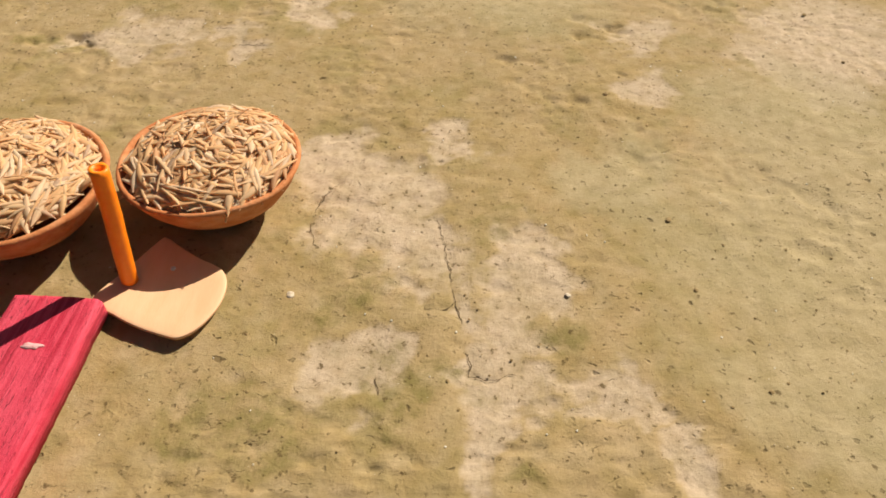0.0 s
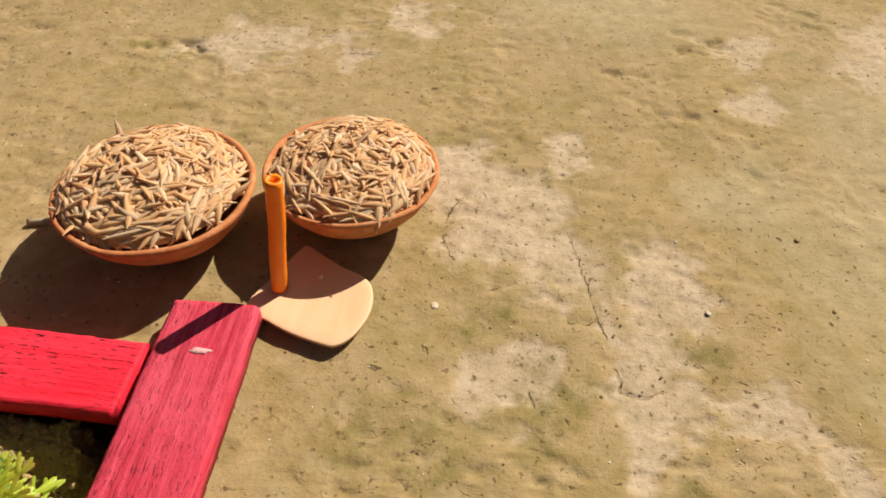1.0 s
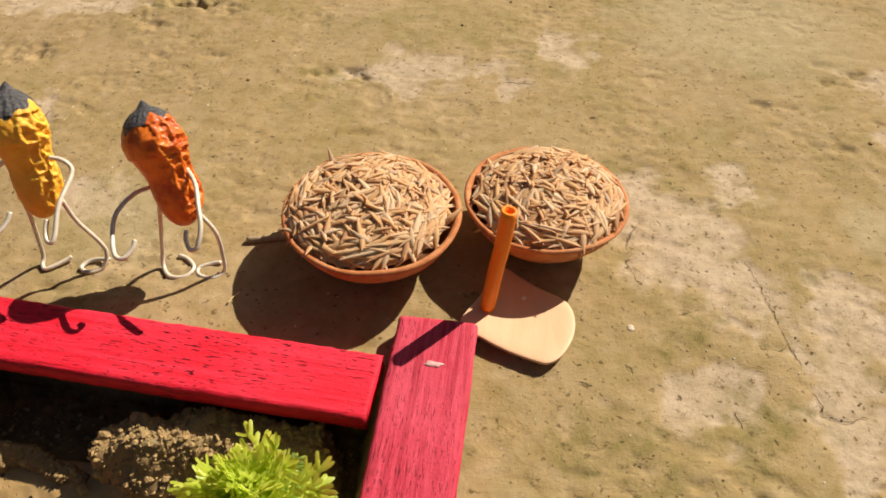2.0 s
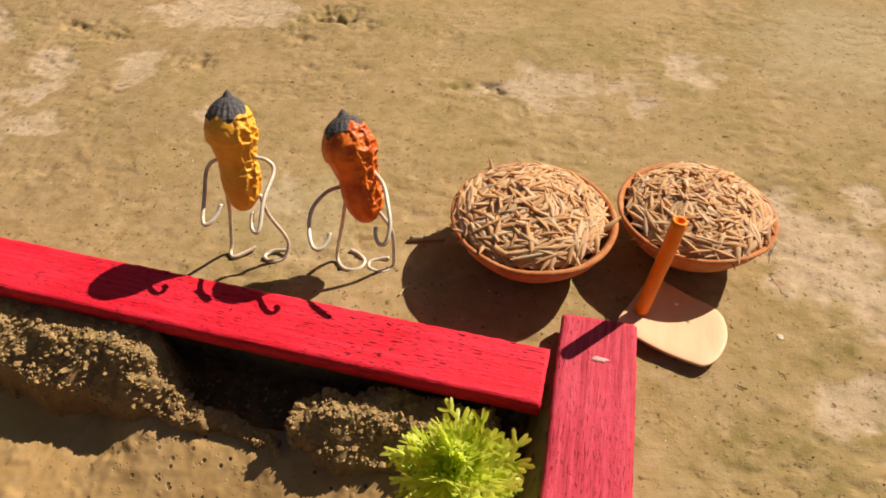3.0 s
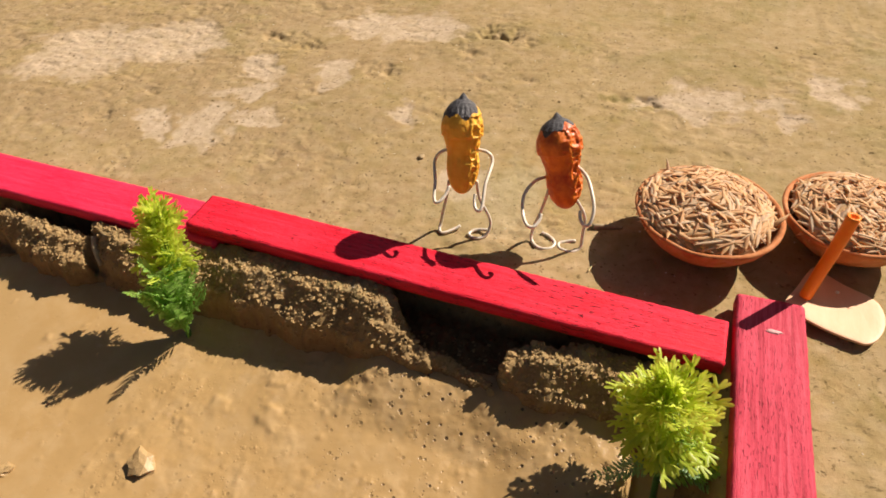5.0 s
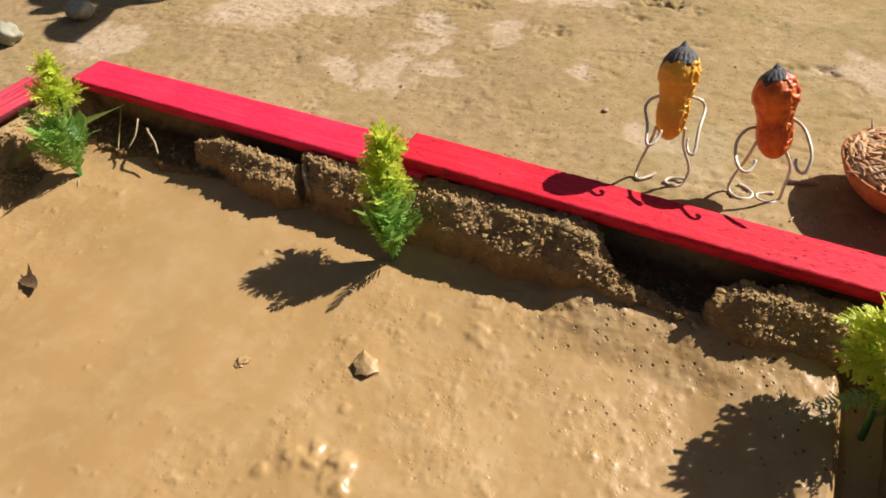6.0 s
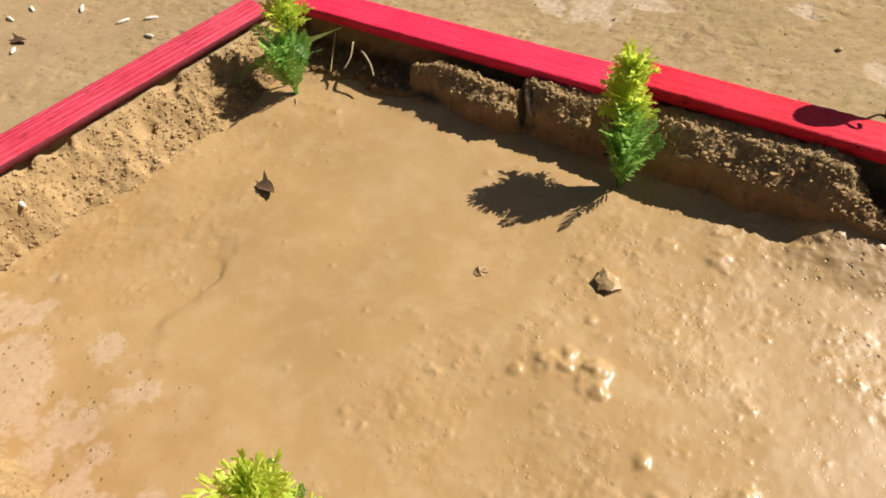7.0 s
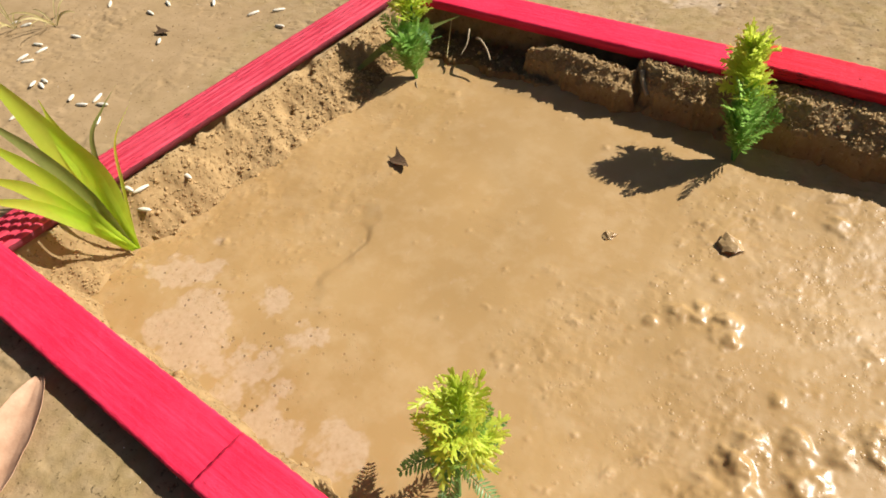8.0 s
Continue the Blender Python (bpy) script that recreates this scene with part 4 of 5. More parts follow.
def husk_heap(x, y, radius, height, seed, number, spikes, label, rise, shift):
    """A heap of dry husks on a low dome that fills the bowl."""
    r = np.random.RandomState(seed)
    base, faces = husk_shape()
    vs, fs = [], []
    floor_z = height * 0.82
    for k in range(number):
        q = math.sqrt(r.rand()) * 0.86
        a = r.rand() * 6.283
        px, py = q * radius * math.cos(a), q * radius * math.sin(a)
        pz = floor_z + rise * (1 - q * q) + r.uniform(0.0003, 0.0019)
        ln, wd = r.uniform(0.0085, 0.0130), r.uniform(0.00085, 0.00130)
        yaw = r.rand() * 6.283
        tilt = radians(r.normal(0, 10)) - 2 * rise * q / radius * math.cos(yaw - a)
        if q > 0.66:
            yaw = a + 1.57 + r.normal(0, 0.5)
            tilt = radians(r.normal(0, 4)) - 2 * rise * q / radius * math.cos(yaw - a)
            pz += 0.0005
        if k < len(spikes):
            px, py, pz, tilt, yaw, ln = spikes[k]
            wd = 0.0010
        v = base * np.array([ln, wd, wd])
        v[:, 2] -= r.uniform(-0.0004, 0.0011) * (2 * base[:, 0]) ** 2
        v[:, 1] += r.uniform(-0.0008, 0.0008) * (2 * base[:, 0]) ** 2
        m = np.array(Euler((r.normal(0, 0.35), 0, 0)).to_matrix())
        m = np.array(Euler((0, -tilt, yaw)).to_matrix()) @ m
        vs.append(v @ m.T + (px, py, pz))
        fs.append(faces + k * len(base))
    me = raw_mesh("husks", np.vstack(vs), np.vstack(fs), np.full(len(faces) * number, 4), HUSK)
    ob = new("husks", me)
    ob.location = (x + shift[0], y + shift[1], 0)
    tagged(ob, label, "husks", kind="stuff")
    n, m = 48, 14
    a = np.linspace(0, 2 * np.pi, n, endpoint=False)
    rows = []
    for q in np.linspace(0.01, 0.90, m):
        zz = floor_z + 0.0010 + rise * (1 - q * q) + 0.0006 * gradient_noise(np.cos(a) * q * 6, np.sin(a) * q * 6, seed)
        rows.append(np.stack([q * radius * np.cos(a), q * radius * np.sin(a), zz], -1))
    bed = raw_mesh("husk_bed", np.vstack(rows), grid_faces(m, n, True), np.full((m - 1) * n, 4), HUSK_BED)
    part("packed_husks", bed, ob)


clay_bowl(-0.1115, 0.1436, 0.0260, 0.0172, 3, "small terracotta clay bowl filled with dry husks, on bare earth")
clay_bowl(-0.0612, 0.1549, 0.0241, 0.0168, 8, "small terracotta clay bowl heaped with husks beside a toy spade")
husk_heap(-0.1115, 0.1436, 0.0260, 0.0172, 51, 1250,
          [(0.006, 0.016, 0.0185, 1.35, 1.6, 0.009), (-0.014, 0.017, 0.0185, 1.0, 1.9, 0.010), (0.024, -0.004, 0.0185, 0.5, 0.6, 0.010), (-0.012, -0.017, 0.018, -0.4, 1.3, 0.012)],
          "heap of dry straw-coloured rice husks in a clay bowl", 0.0080, (-0.0012, 0.0006))
husk_heap(-0.0612, 0.1549, 0.0241, 0.0168, 52, 1100,
          [(-0.004, 0.002, 0.0215, 0.3, 0.5, 0.014), (0.001, 0.003, 0.022, 0.35, 0.9, 0.014)],
          "heap of dry straw-coloured rice husks in a clay bowl", 0.0062, (0.0006, 0.0))


def loose_rod(name, points, radius, mat, label, category, taper=0.6):
    v, f = swept(points, radius, 7, 4, taper)
    me = joined(name, [(v, f, 0)], [mat])
    return tagged(new(name, me), label, category)


loose_rod("twig", [(-0.1515, 0.1428, 0.0012), (-0.1465, 0.1432, 0.0017), (-0.1400, 0.1445, 0.0014)], 0.0011, TWIG, "short grey dry twig tucked against the clay bowl", "twig")
loose_rod("straw", [(-0.1500, 0.1180, 0.0008), (-0.1490, 0.1205, 0.0010), (-0.1478, 0.1225, 0.0007)], 0.0003, STRAW, "thin bit of straw on the earth", "straw")


# ---- toy spade ----
def toy_spade():
    spade = new("toy_spade")
    spade.location = (-0.0770, 0.1220, 0.0)
    tagged(spade, "toy spade with pale wooden blade and orange stick handle", "toy spade")
    corners = np.array([(-0.0838, 0.1160), (-0.0790, 0.1262), (-0.0735, 0.1365), (-0.0715, 0.1374), (-0.0680, 0.1350), (-0.0620, 0.1310), (-0.0560, 0.1278), (-0.0532, 0.1245),
                        (-0.0523, 0.1195), (-0.0532, 0.1140), (-0.0562, 0.1082), (-0.0600, 0.1053), (-0.0640, 0.1060), (-0.0710, 0.1085), (-0.0775, 0.1118)]) - (-0.0770, 0.1220)
    p = np.vstack([corners[-1:], corners, corners[:2]])
    line = []
    for a, b, c, d in zip(p[:-3], p[1:-2], p[2:-1], p[3:]):
        for t in np.linspace(0, 1, 6, endpoint=False):
            line.append(0.5 * (2 * b + (c - a) * t + (2 * a - 5 * b + 4 * c - d) * t * t + (3 * b - a - 3 * c + d) * t ** 3))
    line = np.array(line)
    mid = line.mean(0)
    rings, n = [], len(line)

    def level(q):
        u = (q[:, 0] - mid[0]) / 0.015
        w = (q[:, 1] - mid[1]) / 0.016
        return 0.0013 + 0.0006 * u * u - 0.0001 * w + 0.0005 * w * w

    for side, s in ((1, (0.02, 0.35, 0.7, 0.93, 0.99, 1.0)), (-1, (1.0, 0.99, 0.93, 0.7, 0.35, 0.02))):
        for k in s:
            q = mid + (line - mid) * k
            rings.append(np.column_stack([q, level(q) + side * 0.0006 * (1 - max(0, k - 0.97) * 12)]))
    v = np.vstack(rings)
    faces = grid_faces(len(rings), n, True)
    part("blade", raw_mesh("blade", v, faces, np.full(len(faces), 4), WOOD), spade, "pale bare wooden blade")
    a, b = np.array((0.0004, 0.0002, 0.0028)), np.array((0.0038, 0.0030, 0.0372))
    rad = 0.0021
    v, f = swept([a, a + (b - a) * 0.33, a + (b - a) * 0.66 + (0.0002, 0, 0), b], rad, 20, 8)
    v = v + 0.00008 * gradient_noise(v[:, 2] * 900, v[:, 0] * 2500, 61)[:, None]
    d = (b - a) / np.linalg.norm(b - a)
    f = f[:-1]
    last = len(v) - 20
    rim = v[last:]
    inner = b + (rim - b) * 0.62
    deep = inner - d * 0.0012
    v = np.vstack([v, inner, deep])
    ring = [last + k for k in range(20)]
    i1 = [last + 20 + k for k in range(20)]
    i2 = [last + 40 + k for k in range(20)]
    for r0, r1 in ((ring, i1), (i1, i2)):
        f += [(r0[k], r0[(k + 1) % 20], r1[(k + 1) % 20], r1[k]) for k in range(20)]
    f += [tuple(i2)]
    part("handle", joined("handle", [(v, f, 0)], [ORANGE]), spade, "orange painted hollow stick handle")
    vv, ff = ball(2)
    nail = raw_mesh("nail_head", vv * (0.0007, 0.0007, 0.0004) + (0.0105, 0.0036, 0.0036), ff, np.full(len(ff), 3), WIRE)
    part("nail_head", nail, spade, "small steel nail head")


toy_spade()


# ---- painted peanut dolls with wire limbs ----
def peanut_doll(base, tip, width, shell, limbs, label, seed, cap):
    """Each doll is one mesh: shell, dark cap and bent wires."""
    base, tip = np.array(base), np.array(tip)
    ax = tip - base
    length = np.linalg.norm(ax)
    ax = ax / length
    side = np.cross(ax, (0, 1, 0))
    side /= np.linalg.norm(side)
    fore = np.cross(side, ax)
    n, m = 150, 132
    a = np.linspace(0, 2 * np.pi, m, endpoint=False)
    rows = []
    col = np.floor(a * 11 / (2 * np.pi))
    strong = 0.10 + 0.90 * smooth(0.0, 0.75, np.cos(a - 2.95))
    for i, t in enumerate(np.linspace(0, 1, n)):
        low = 0.86 * math.sqrt(max(0.0, 1 - ((t - 0.29) / 0.29) ** 2))
        high = math.sqrt(max(0.0, 1 - ((t - 0.66) / 0.29) ** 2))
        beak = 0.78 * min(1.0, max(0.0, (1 - t) / 0.27)) ** 0.75 if t > 0.6 else 0.0
        lobe = max(0.012, (low ** 4 + high ** 4 + beak ** 4) ** 0.25)
        u = np.abs(np.sin(a * 5.5 + 0.9 * gradient_noise(a * 1.3 - seed, t * 7 + 0 * a, seed + 6)))
        w = np.abs(np.sin(t * 27 + 1.57 * (col % 2) + 2.6 * gradient_noise(a * 0.9 + seed, t * 5 + 0 * a, seed)))
        cell = smooth(0.18, 0.72, u) * smooth(0.15, 0.75, w)
        fine = gradient_noise(a * 7 + seed, t * 34 + 0 * a, seed + 2)
        fade = min(1.0, 5 * t) * min(1.0, 8 * (1 - t))
        shape = -0.125 * cell * strong * fade + (0.012 + 0.03 * strong) * fine * fade
        if t > cap:
            shape = 0.045 * np.abs(np.sin(a * 9 + 2.0 * t)) * fade + 0.03 * fine * fade
        rr = width / 2 * lobe * (1.03 + shape)
        c = base + ax * length * t + fore * 0.0011 * np.sin(np.pi * t * 2)
        rows.append(c + np.outer(rr * np.cos(a), side) + np.outer(rr * np.sin(a) * 0.94, fore))
    v = np.vstack(rows)
    faces = grid_faces(n, m, True)
    wave = cap - 0.035 * np.cos(a) + 0.025 * np.sin(a * 3 + seed) + 0.02 * np.sin(a * 7)
    pieces = [(v, [f for k, f in enumerate(faces) if (k // m) / (n - 1) <= wave[k % m]], 0), (v.copy(), [f for k, f in enumerate(faces) if (k // m) / (n - 1) > wave[k % m]], 1)]
    for pts in limbs:
        w, f = swept(np.array(pts) / 1000.0, 0.00062, 9, 7)
        pieces.append((w, f, 2))
    me = joined("peanut_doll", pieces, [shell, BLACK_CAP, WIRE])
    return tagged(new("peanut_doll", me), label, "doll", "peanut dolls")


peanut_doll((-0.2003, 0.1285, 0.0200), (-0.2022, 0.1416, 0.0550), 0.0138, YELLOW_NUT, [
    [(-205.5, 134, 36), (-209.5, 133, 34), (-211, 131, 31), (-208.5, 123, 28.8), (-207.6, 118, 26), (-206.6, 116, 24.8), (-205.0, 116.6, 25.0), (-203.6, 119.5, 26.2), (-203.0, 122, 28)],
    [(-196, 135, 36.5), (-191.5, 134.8, 35.5), (-189.6, 133, 33), (-190, 124, 29.8), (-189.6, 117.5, 25.5), (-190.2, 115.6, 24.2), (-191.8, 116.4, 24.4), (-192.8, 119, 25.6), (-193, 121, 27)],
    [(-205.5, 130, 24), (-206.5, 130, 17), (-208.5, 130, 8), (-209.5, 129.5, 2.5), (-209.5, 127.5, 0.6), (-207.5, 126, 0.6), (-203.5, 129.5, 0.8), (-202, 131, 1.2)],
    [(-195, 131, 25), (-194, 131, 17), (-190.5, 131, 9), (-189.6, 130.5, 4.5), (-191, 128, 0.8), (-194.5, 126, 0.6), (-197.5, 127.5, 0.7), (-195.5, 130.5, 0.8), (-190, 131, 1.4)]],
    "yellow-orange painted peanut doll with black cap and wire limbs, standing upright", 5, 0.80)
peanut_doll((-0.1613, 0.1310, 0.0182), (-0.1694, 0.1442, 0.0498), 0.0148, RED_NUT, [
    [(-169.5, 137, 27), (-173.5, 132, 28), (-176, 125, 27), (-175.4, 119, 24.2), (-173, 114, 22.8), (-170.5, 113.4, 22.6), (-169, 116, 23.6), (-168.7, 118, 25)],
    [(-160, 138, 33), (-155.5, 132, 33), (-152.8, 125.5, 31.3), (-151.2, 120.5, 28.4), (-151.8, 116.8, 25), (-153.8, 116.6, 24.2), (-155.4, 119, 25.2), (-155.7, 121, 26.5)],
    [(-168.5, 133, 24), (-170.4, 132, 15), (-172.8, 132, 6), (-173.2, 130, 1.2), (-170, 126.5, 0.7), (-165.5, 127, 0.6), (-164.2, 130.5, 0.7), (-167, 133.5, 0.9), (-170, 134.5, 1.3)],
    [(-158.5, 133, 22), (-154.5, 132, 15), (-154.2, 131, 6), (-154.5, 129.5, 1.2), (-157.5, 127, 0.7), (-161.8, 128, 0.6), (-162.5, 130.5, 0.7), (-159.5, 132.3, 0.9), (-156.5, 132.8, 1.3)]],
    "red-orange painted peanut doll with black cap and wire limbs, leaning slightly", 9, 0.84)


# ---- plastic plants ----
def frond_mesh(name, length, width, pairs, curl, mat, seed):
    """A feathery frond along +z that curls towards +x: a rib with pairs of narrow leaflets."""
    r = np.random.RandomState(seed)

    def spine(t):
        return np.array((curl * length * t * t, 0.0, length * t * (1 - 0.25 * abs(curl) * t)))

    v, f = swept([spine(t) for t in np.linspace(0, 1, 6)], 0.00028, 5, 3, 0.4)
    pieces = [(v, f, 0)]
    for k in range(pairs):
        t = 0.22 + 0.76 * k / (pairs - 1)
        w = width * (np.sin(np.pi * (0.12 + 0.80 * t)) ** 0.8) * r.uniform(0.85, 1.15)
        o = spine(t)
        d = spine(min(t + 0.02, 1.02)) - o
        d /= np.linalg.norm(d)
        for s in (-1, 1):
            out = np.array((r.uniform(-0.25, 0.25), s, 0.0)) + d * r.uniform(0.55, 0.9)
            out /= np.linalg.norm(out)
            nrm = np.cross(out, d)
            nrm /= np.linalg.norm(nrm) + 1e-9
            flat = np.cross(nrm, out)
            h = 0.00042 * r.uniform(0.8, 1.2)
            sag = nrm * r.uniform(-0.15, 0.15) * w
            pts = [o, o + out * w * 0.35 + flat * h, o + out * w * 0.75 + flat * h * 0.8, o + out * w + sag, o + out * w * 0.75 - flat * h * 0.8, o + out * w * 0.35 - flat * h]
            mid = o + out * w * 0.55 + nrm * h * 0.5
            q = len(pts)
            pieces.append((np.array(pts + [mid]),
                           [(i, (i + 1) % q, q) for i in range(q)], 0))
    return joined(name, pieces, [mat], False)


def ribbon(points, width, up, taper):
    """A narrow folded strip with a blunt tip along points; up is about its normal."""
    p = np.array(points, dtype=float)
    tan = np.gradient(p, axis=0)
    v, n = [], len(p)
    for k in range(n):
        side = np.cross(tan[k], up)
        side /= np.linalg.norm(side) + 1e-12
        nrm = np.cross(side, tan[k])
        nrm /= np.linalg.norm(nrm) + 1e-12
        w = width * (1 + (taper - 1) * k / (n - 1))
        v += [p[k] - side * w, p[k] - nrm * w * 0.35, p[k] + side * w]
    tip = p[-1] + tan[-1] / (np.linalg.norm(tan[-1]) + 1e-12) * width * 0.9
    faces = [tuple(f) for f in grid_faces(n, 3)] + [(3 * n - 3, 3 * n - 2, 3 * n), (3 * n - 2, 3 * n - 1, 3 * n)]
    return np.array(v + [tip]), faces


def sprig_mesh(length, curl, seed):
    """A forked sprig along +z: a rib with side twigs that fork again near their tips."""
    r = np.random.RandomState(seed)

    def spine(t):
        return np.array((curl * length * t * t, 0.0, length * t * (1 - 0.25 * abs(curl) * t)))

    up = np.array((1.0, 0.15, 0.1))
    pieces = [(*ribbon([spine(t) for t in (0, 0.35, 0.7, 1.0)], 0.00056, up, 0.8), 0)]
    for k in range(8):
        t = 0.28 + 0.085 * k
        o = spine(t)
        d = spine(t + 0.03) - o
        d /= np.linalg.norm(d)
        out = np.array((r.uniform(-0.45, 0.45), 1.0 if k % 2 else -1.0, 0.0)) + d * r.uniform(0.8, 1.2)
        out /= np.linalg.norm(out)
        n = r.uniform(0.0038, 0.0056) * (1.15 - 0.45 * t)
        tilt = up + np.array((0, r.uniform(-0.4, 0.4), r.uniform(-0.3, 0.3)))
        pieces.append((*ribbon([o, o + out * n * 0.5, o + out * n + d * n * 0.3], 0.00050, tilt, 0.9), 0))
        side = np.cross(out, tilt)
        side /= np.linalg.norm(side)
        for s in (-1, 1):
            a = o + out * n * r.uniform(0.40, 0.65)
            pieces.append((*ribbon([a, a + (out * 0.7 + side * s * 0.8) * n * 0.28, a + (out * 1.2 + side * s) * n * 0.45], 0.00042, tilt, 0.9), 0))
    return joined("sprig", pieces, [LIME])


LIME_FRONDS = [sprig_mesh(0.0125, c, 600 + k) for k, c in enumerate((0.1, 0.35, -0.25, 0.5))]
FERN_FRONDS = [frond_mesh("frond", 0.022, 0.0048, 17, c, FERN, 620 + k) for k, c in enumerate((0.05, 0.15, 0.30))]
DEEP_FRONDS = [frond_mesh("frond", 0.019, 0.0042, 12, c, DEEP, 640 + k) for k, c in enumerate((0.15, 0.4, 0.65))]


def place_frond(parent, meshes, r, at, out, lean, size, name):
    """A frond that starts at a point of the stem, turned to the bearing out and leaning by lean degrees."""
    m = Matrix.Translation(at) @ Euler((0, 0, out)).to_matrix().to_4x4() @ Euler((0, radians(lean), 0)).to_matrix().to_4x4() @ Euler((0, 0, r.uniform(-0.6, 0.6))).to_matrix().to_4x4() @ Matrix.Scale(size, 4)
    return part(name, meshes[r.randint(len(meshes))], parent, "", m)


def plastic_plant(base, top, seed, label, crown_from, limes, ferns, deeps, lime_size, spread, fern_at=(0.20, 0.54), fern_lean=(4, 25), fern_size=(0.85, 1.15)):
    """A stem with green fronds below and a lime head; base and top are the ends of the stem."""
    r = np.random.RandomState(seed)
    plant = new("plastic_plant")
    plant.location = base
    tagged(plant, label, "plastic plant", "plastic plants in the bed")
    d = np.array(top) - np.array(base)
    v, f = swept([(0, 0, -0.004), d * 0.3, d * 0.65, d * 0.97], 0.0012, 8, 5, 0.5)
    part("stem", joined("stem", [(v, f, 0)], [STEM]), plant, "green moulded stem")
    for k in range(limes):
        t = crown_from + (1 - crown_from) * (k + 0.5) / limes
        up = (t - crown_from) / (1 - crown_from)
        lean = spread * (1 - up ** 1.6) + r.uniform(-12, 12)
        place_frond(plant, LIME_FRONDS, r, d * t * 0.92, k * 2.39996 + r.uniform(-0.3, 0.3), lean, lime_size * r.uniform(0.8, 1.15), "sprig")
    for k in range(ferns):
        t = fern_at[0] + (fern_at[1] - fern_at[0]) * k / max(ferns - 1, 1)
        place_frond(plant, FERN_FRONDS, r, d * t, k * 2.39996 + r.uniform(-0.4, 0.4), r.uniform(*fern_lean), r.uniform(*fern_size), "frond")
    for k in range(deeps):
        t = 0.30 + 0.30 * k / max(deeps - 1, 1)
        place_frond(plant, DEEP_FRONDS, r, d * t, k * 2.39996 + 1.0 + r.uniform(-0.4, 0.4), r.uniform(48, 80), r.uniform(0.7, 1.05), "frond")
    return plant


def at_mud(x, y):
    return (x, y, mud_height(x, y))


plastic_plant(at_mud(-0.1180, 0.0490), (-0.1228, 0.0592, 0.0185), 71, "bushy lime-green plastic plant pushed into mud beside the crimson stick", 0.76, 50, 12, 8, 1.12, 92)
plastic_plant(at_mud(-0.2965, 0.0690), (-0.3030, 0.0870, 0.0238), 72, "tall plastic plant with fern-green fronds and lime tip in mud", 0.60, 46, 34, 0, 0.95, 58,
              (0.0, 0.26), (3, 15), (0.95, 1.35))
plastic_plant(at_mud(-0.4710, 0.0700), (-0.4805, 0.0900, 0.0260), 73, "plastic plant with green fronds and lime tip at the muddy corner", 0.62, 36, 34, 4, 0.92, 58,
              (0.0, 0.26), (6, 26), (1.0, 1.4))
plastic_plant(at_mud(-0.3300, -0.1220), (-0.3280, -0.1150, 0.0205), 74, "plastic plant with lime head and dark fern fronds in mud", 0.62, 38, 16, 14, 1.0, 78)


# ---- grass ----
def blade_mesh(points, width, mat, fold=0.25, steps=22, tip_from=0.35):
    """A grass blade: a folded strip that tapers to its tip."""
    p = np.array(points, dtype=float) / 1000.0
    q = np.vstack([2 * p[0] - p[1], p, 2 * p[-1] - p[-2]])
    line = []
    for a, b, c, d in zip(q[:-3], q[1:-2], q[2:-1], q[3:]):
        for t in np.linspace(0, 1, steps // 2, endpoint=False):
            line.append(0.5 * (2 * b + (c - a) * t + (2 * a - 5 * b + 4 * c - d) * t * t + (3 * b - a - 3 * c + d) * t ** 3))
    line = np.array(line + [p[-1]])
    tan = np.gradient(line, axis=0)
    tan /= np.linalg.norm(tan, axis=1)[:, None]
    view = np.array((0.45, -0.55, 0.70))
    rows = []
    n = len(line)
    for k in range(n):
        t = k / (n - 1)
        w = width * min(1.0, 0.35 + 2.2 * t) * (1 - smooth(tip_from, 1.0, np.array(t)) * 0.97)
        side = np.cross(tan[k], view)
        side /= np.linalg.norm(side)
        up = np.cross(side, tan[k])
        rows.append(np.array([line[k] - side * w + up * w * fold, line[k] - side * w * 0.5 + up * w * fold * 0.35, line[k],
                              line[k] + side * w * 0.5 + up * w * fold * 0.35, line[k] + side * w + up * w * fold]))
    v = np.vstack(rows)
    return joined("blade", [(v, [tuple(f) for f in grid_faces(n, 5)], 0)], [mat])


def grass_plant():
    g = new("grass_plant")
    tagged(g, "clump of broad bright yellow-green grass blades rooted at the mud edge", "grass")
    for pts, w, mat in (
            ([(-520, -96, -27), (-527, -94, 5), (-538, -94, 29), (-549, -96, 52), (-554, -99, 65)], 0.0068, BLADE),
            ([(-520, -96, -27), (-526, -91, 6), (-536, -91, 28), (-543, -88, 44)], 0.0064, BLADE),
            ([(-520, -96, -27), (-518, -105, 2), (-530, -108, 22), (-543, -112, 35), (-552, -116, 42)], 0.0040, BLADE),
            ([(-521, -97, -26), (-517, -108, 1), (-530, -114, 19), (-541, -120, 26), (-549, -126, 31)], 0.0036, BLADE),
            ([(-522, -98, -26), (-517, -109, 1), (-526, -118, 16), (-535, -127, 23), (-545, -134, 27)], 0.0030, BLADE),
            ([(-521, -96, -25), (-520, -100, 4), (-533, -103, 27), (-545, -107, 42), (-552, -109, 49)], 0.0032, BLADE_DARK),
            ([(-520, -96, -27), (-526, -90, 3), (-532, -82, 23), (-532, -71, 32), (-531, -61, 38)], 0.0012, BLADE_DARK),
            ([(-520, -95, -27), (-524, -84, 2), (-528, -75, 19), (-528, -60, 30)], 0.0008, BLADE)):
        part("blade", blade_mesh(pts, w, mat), g)


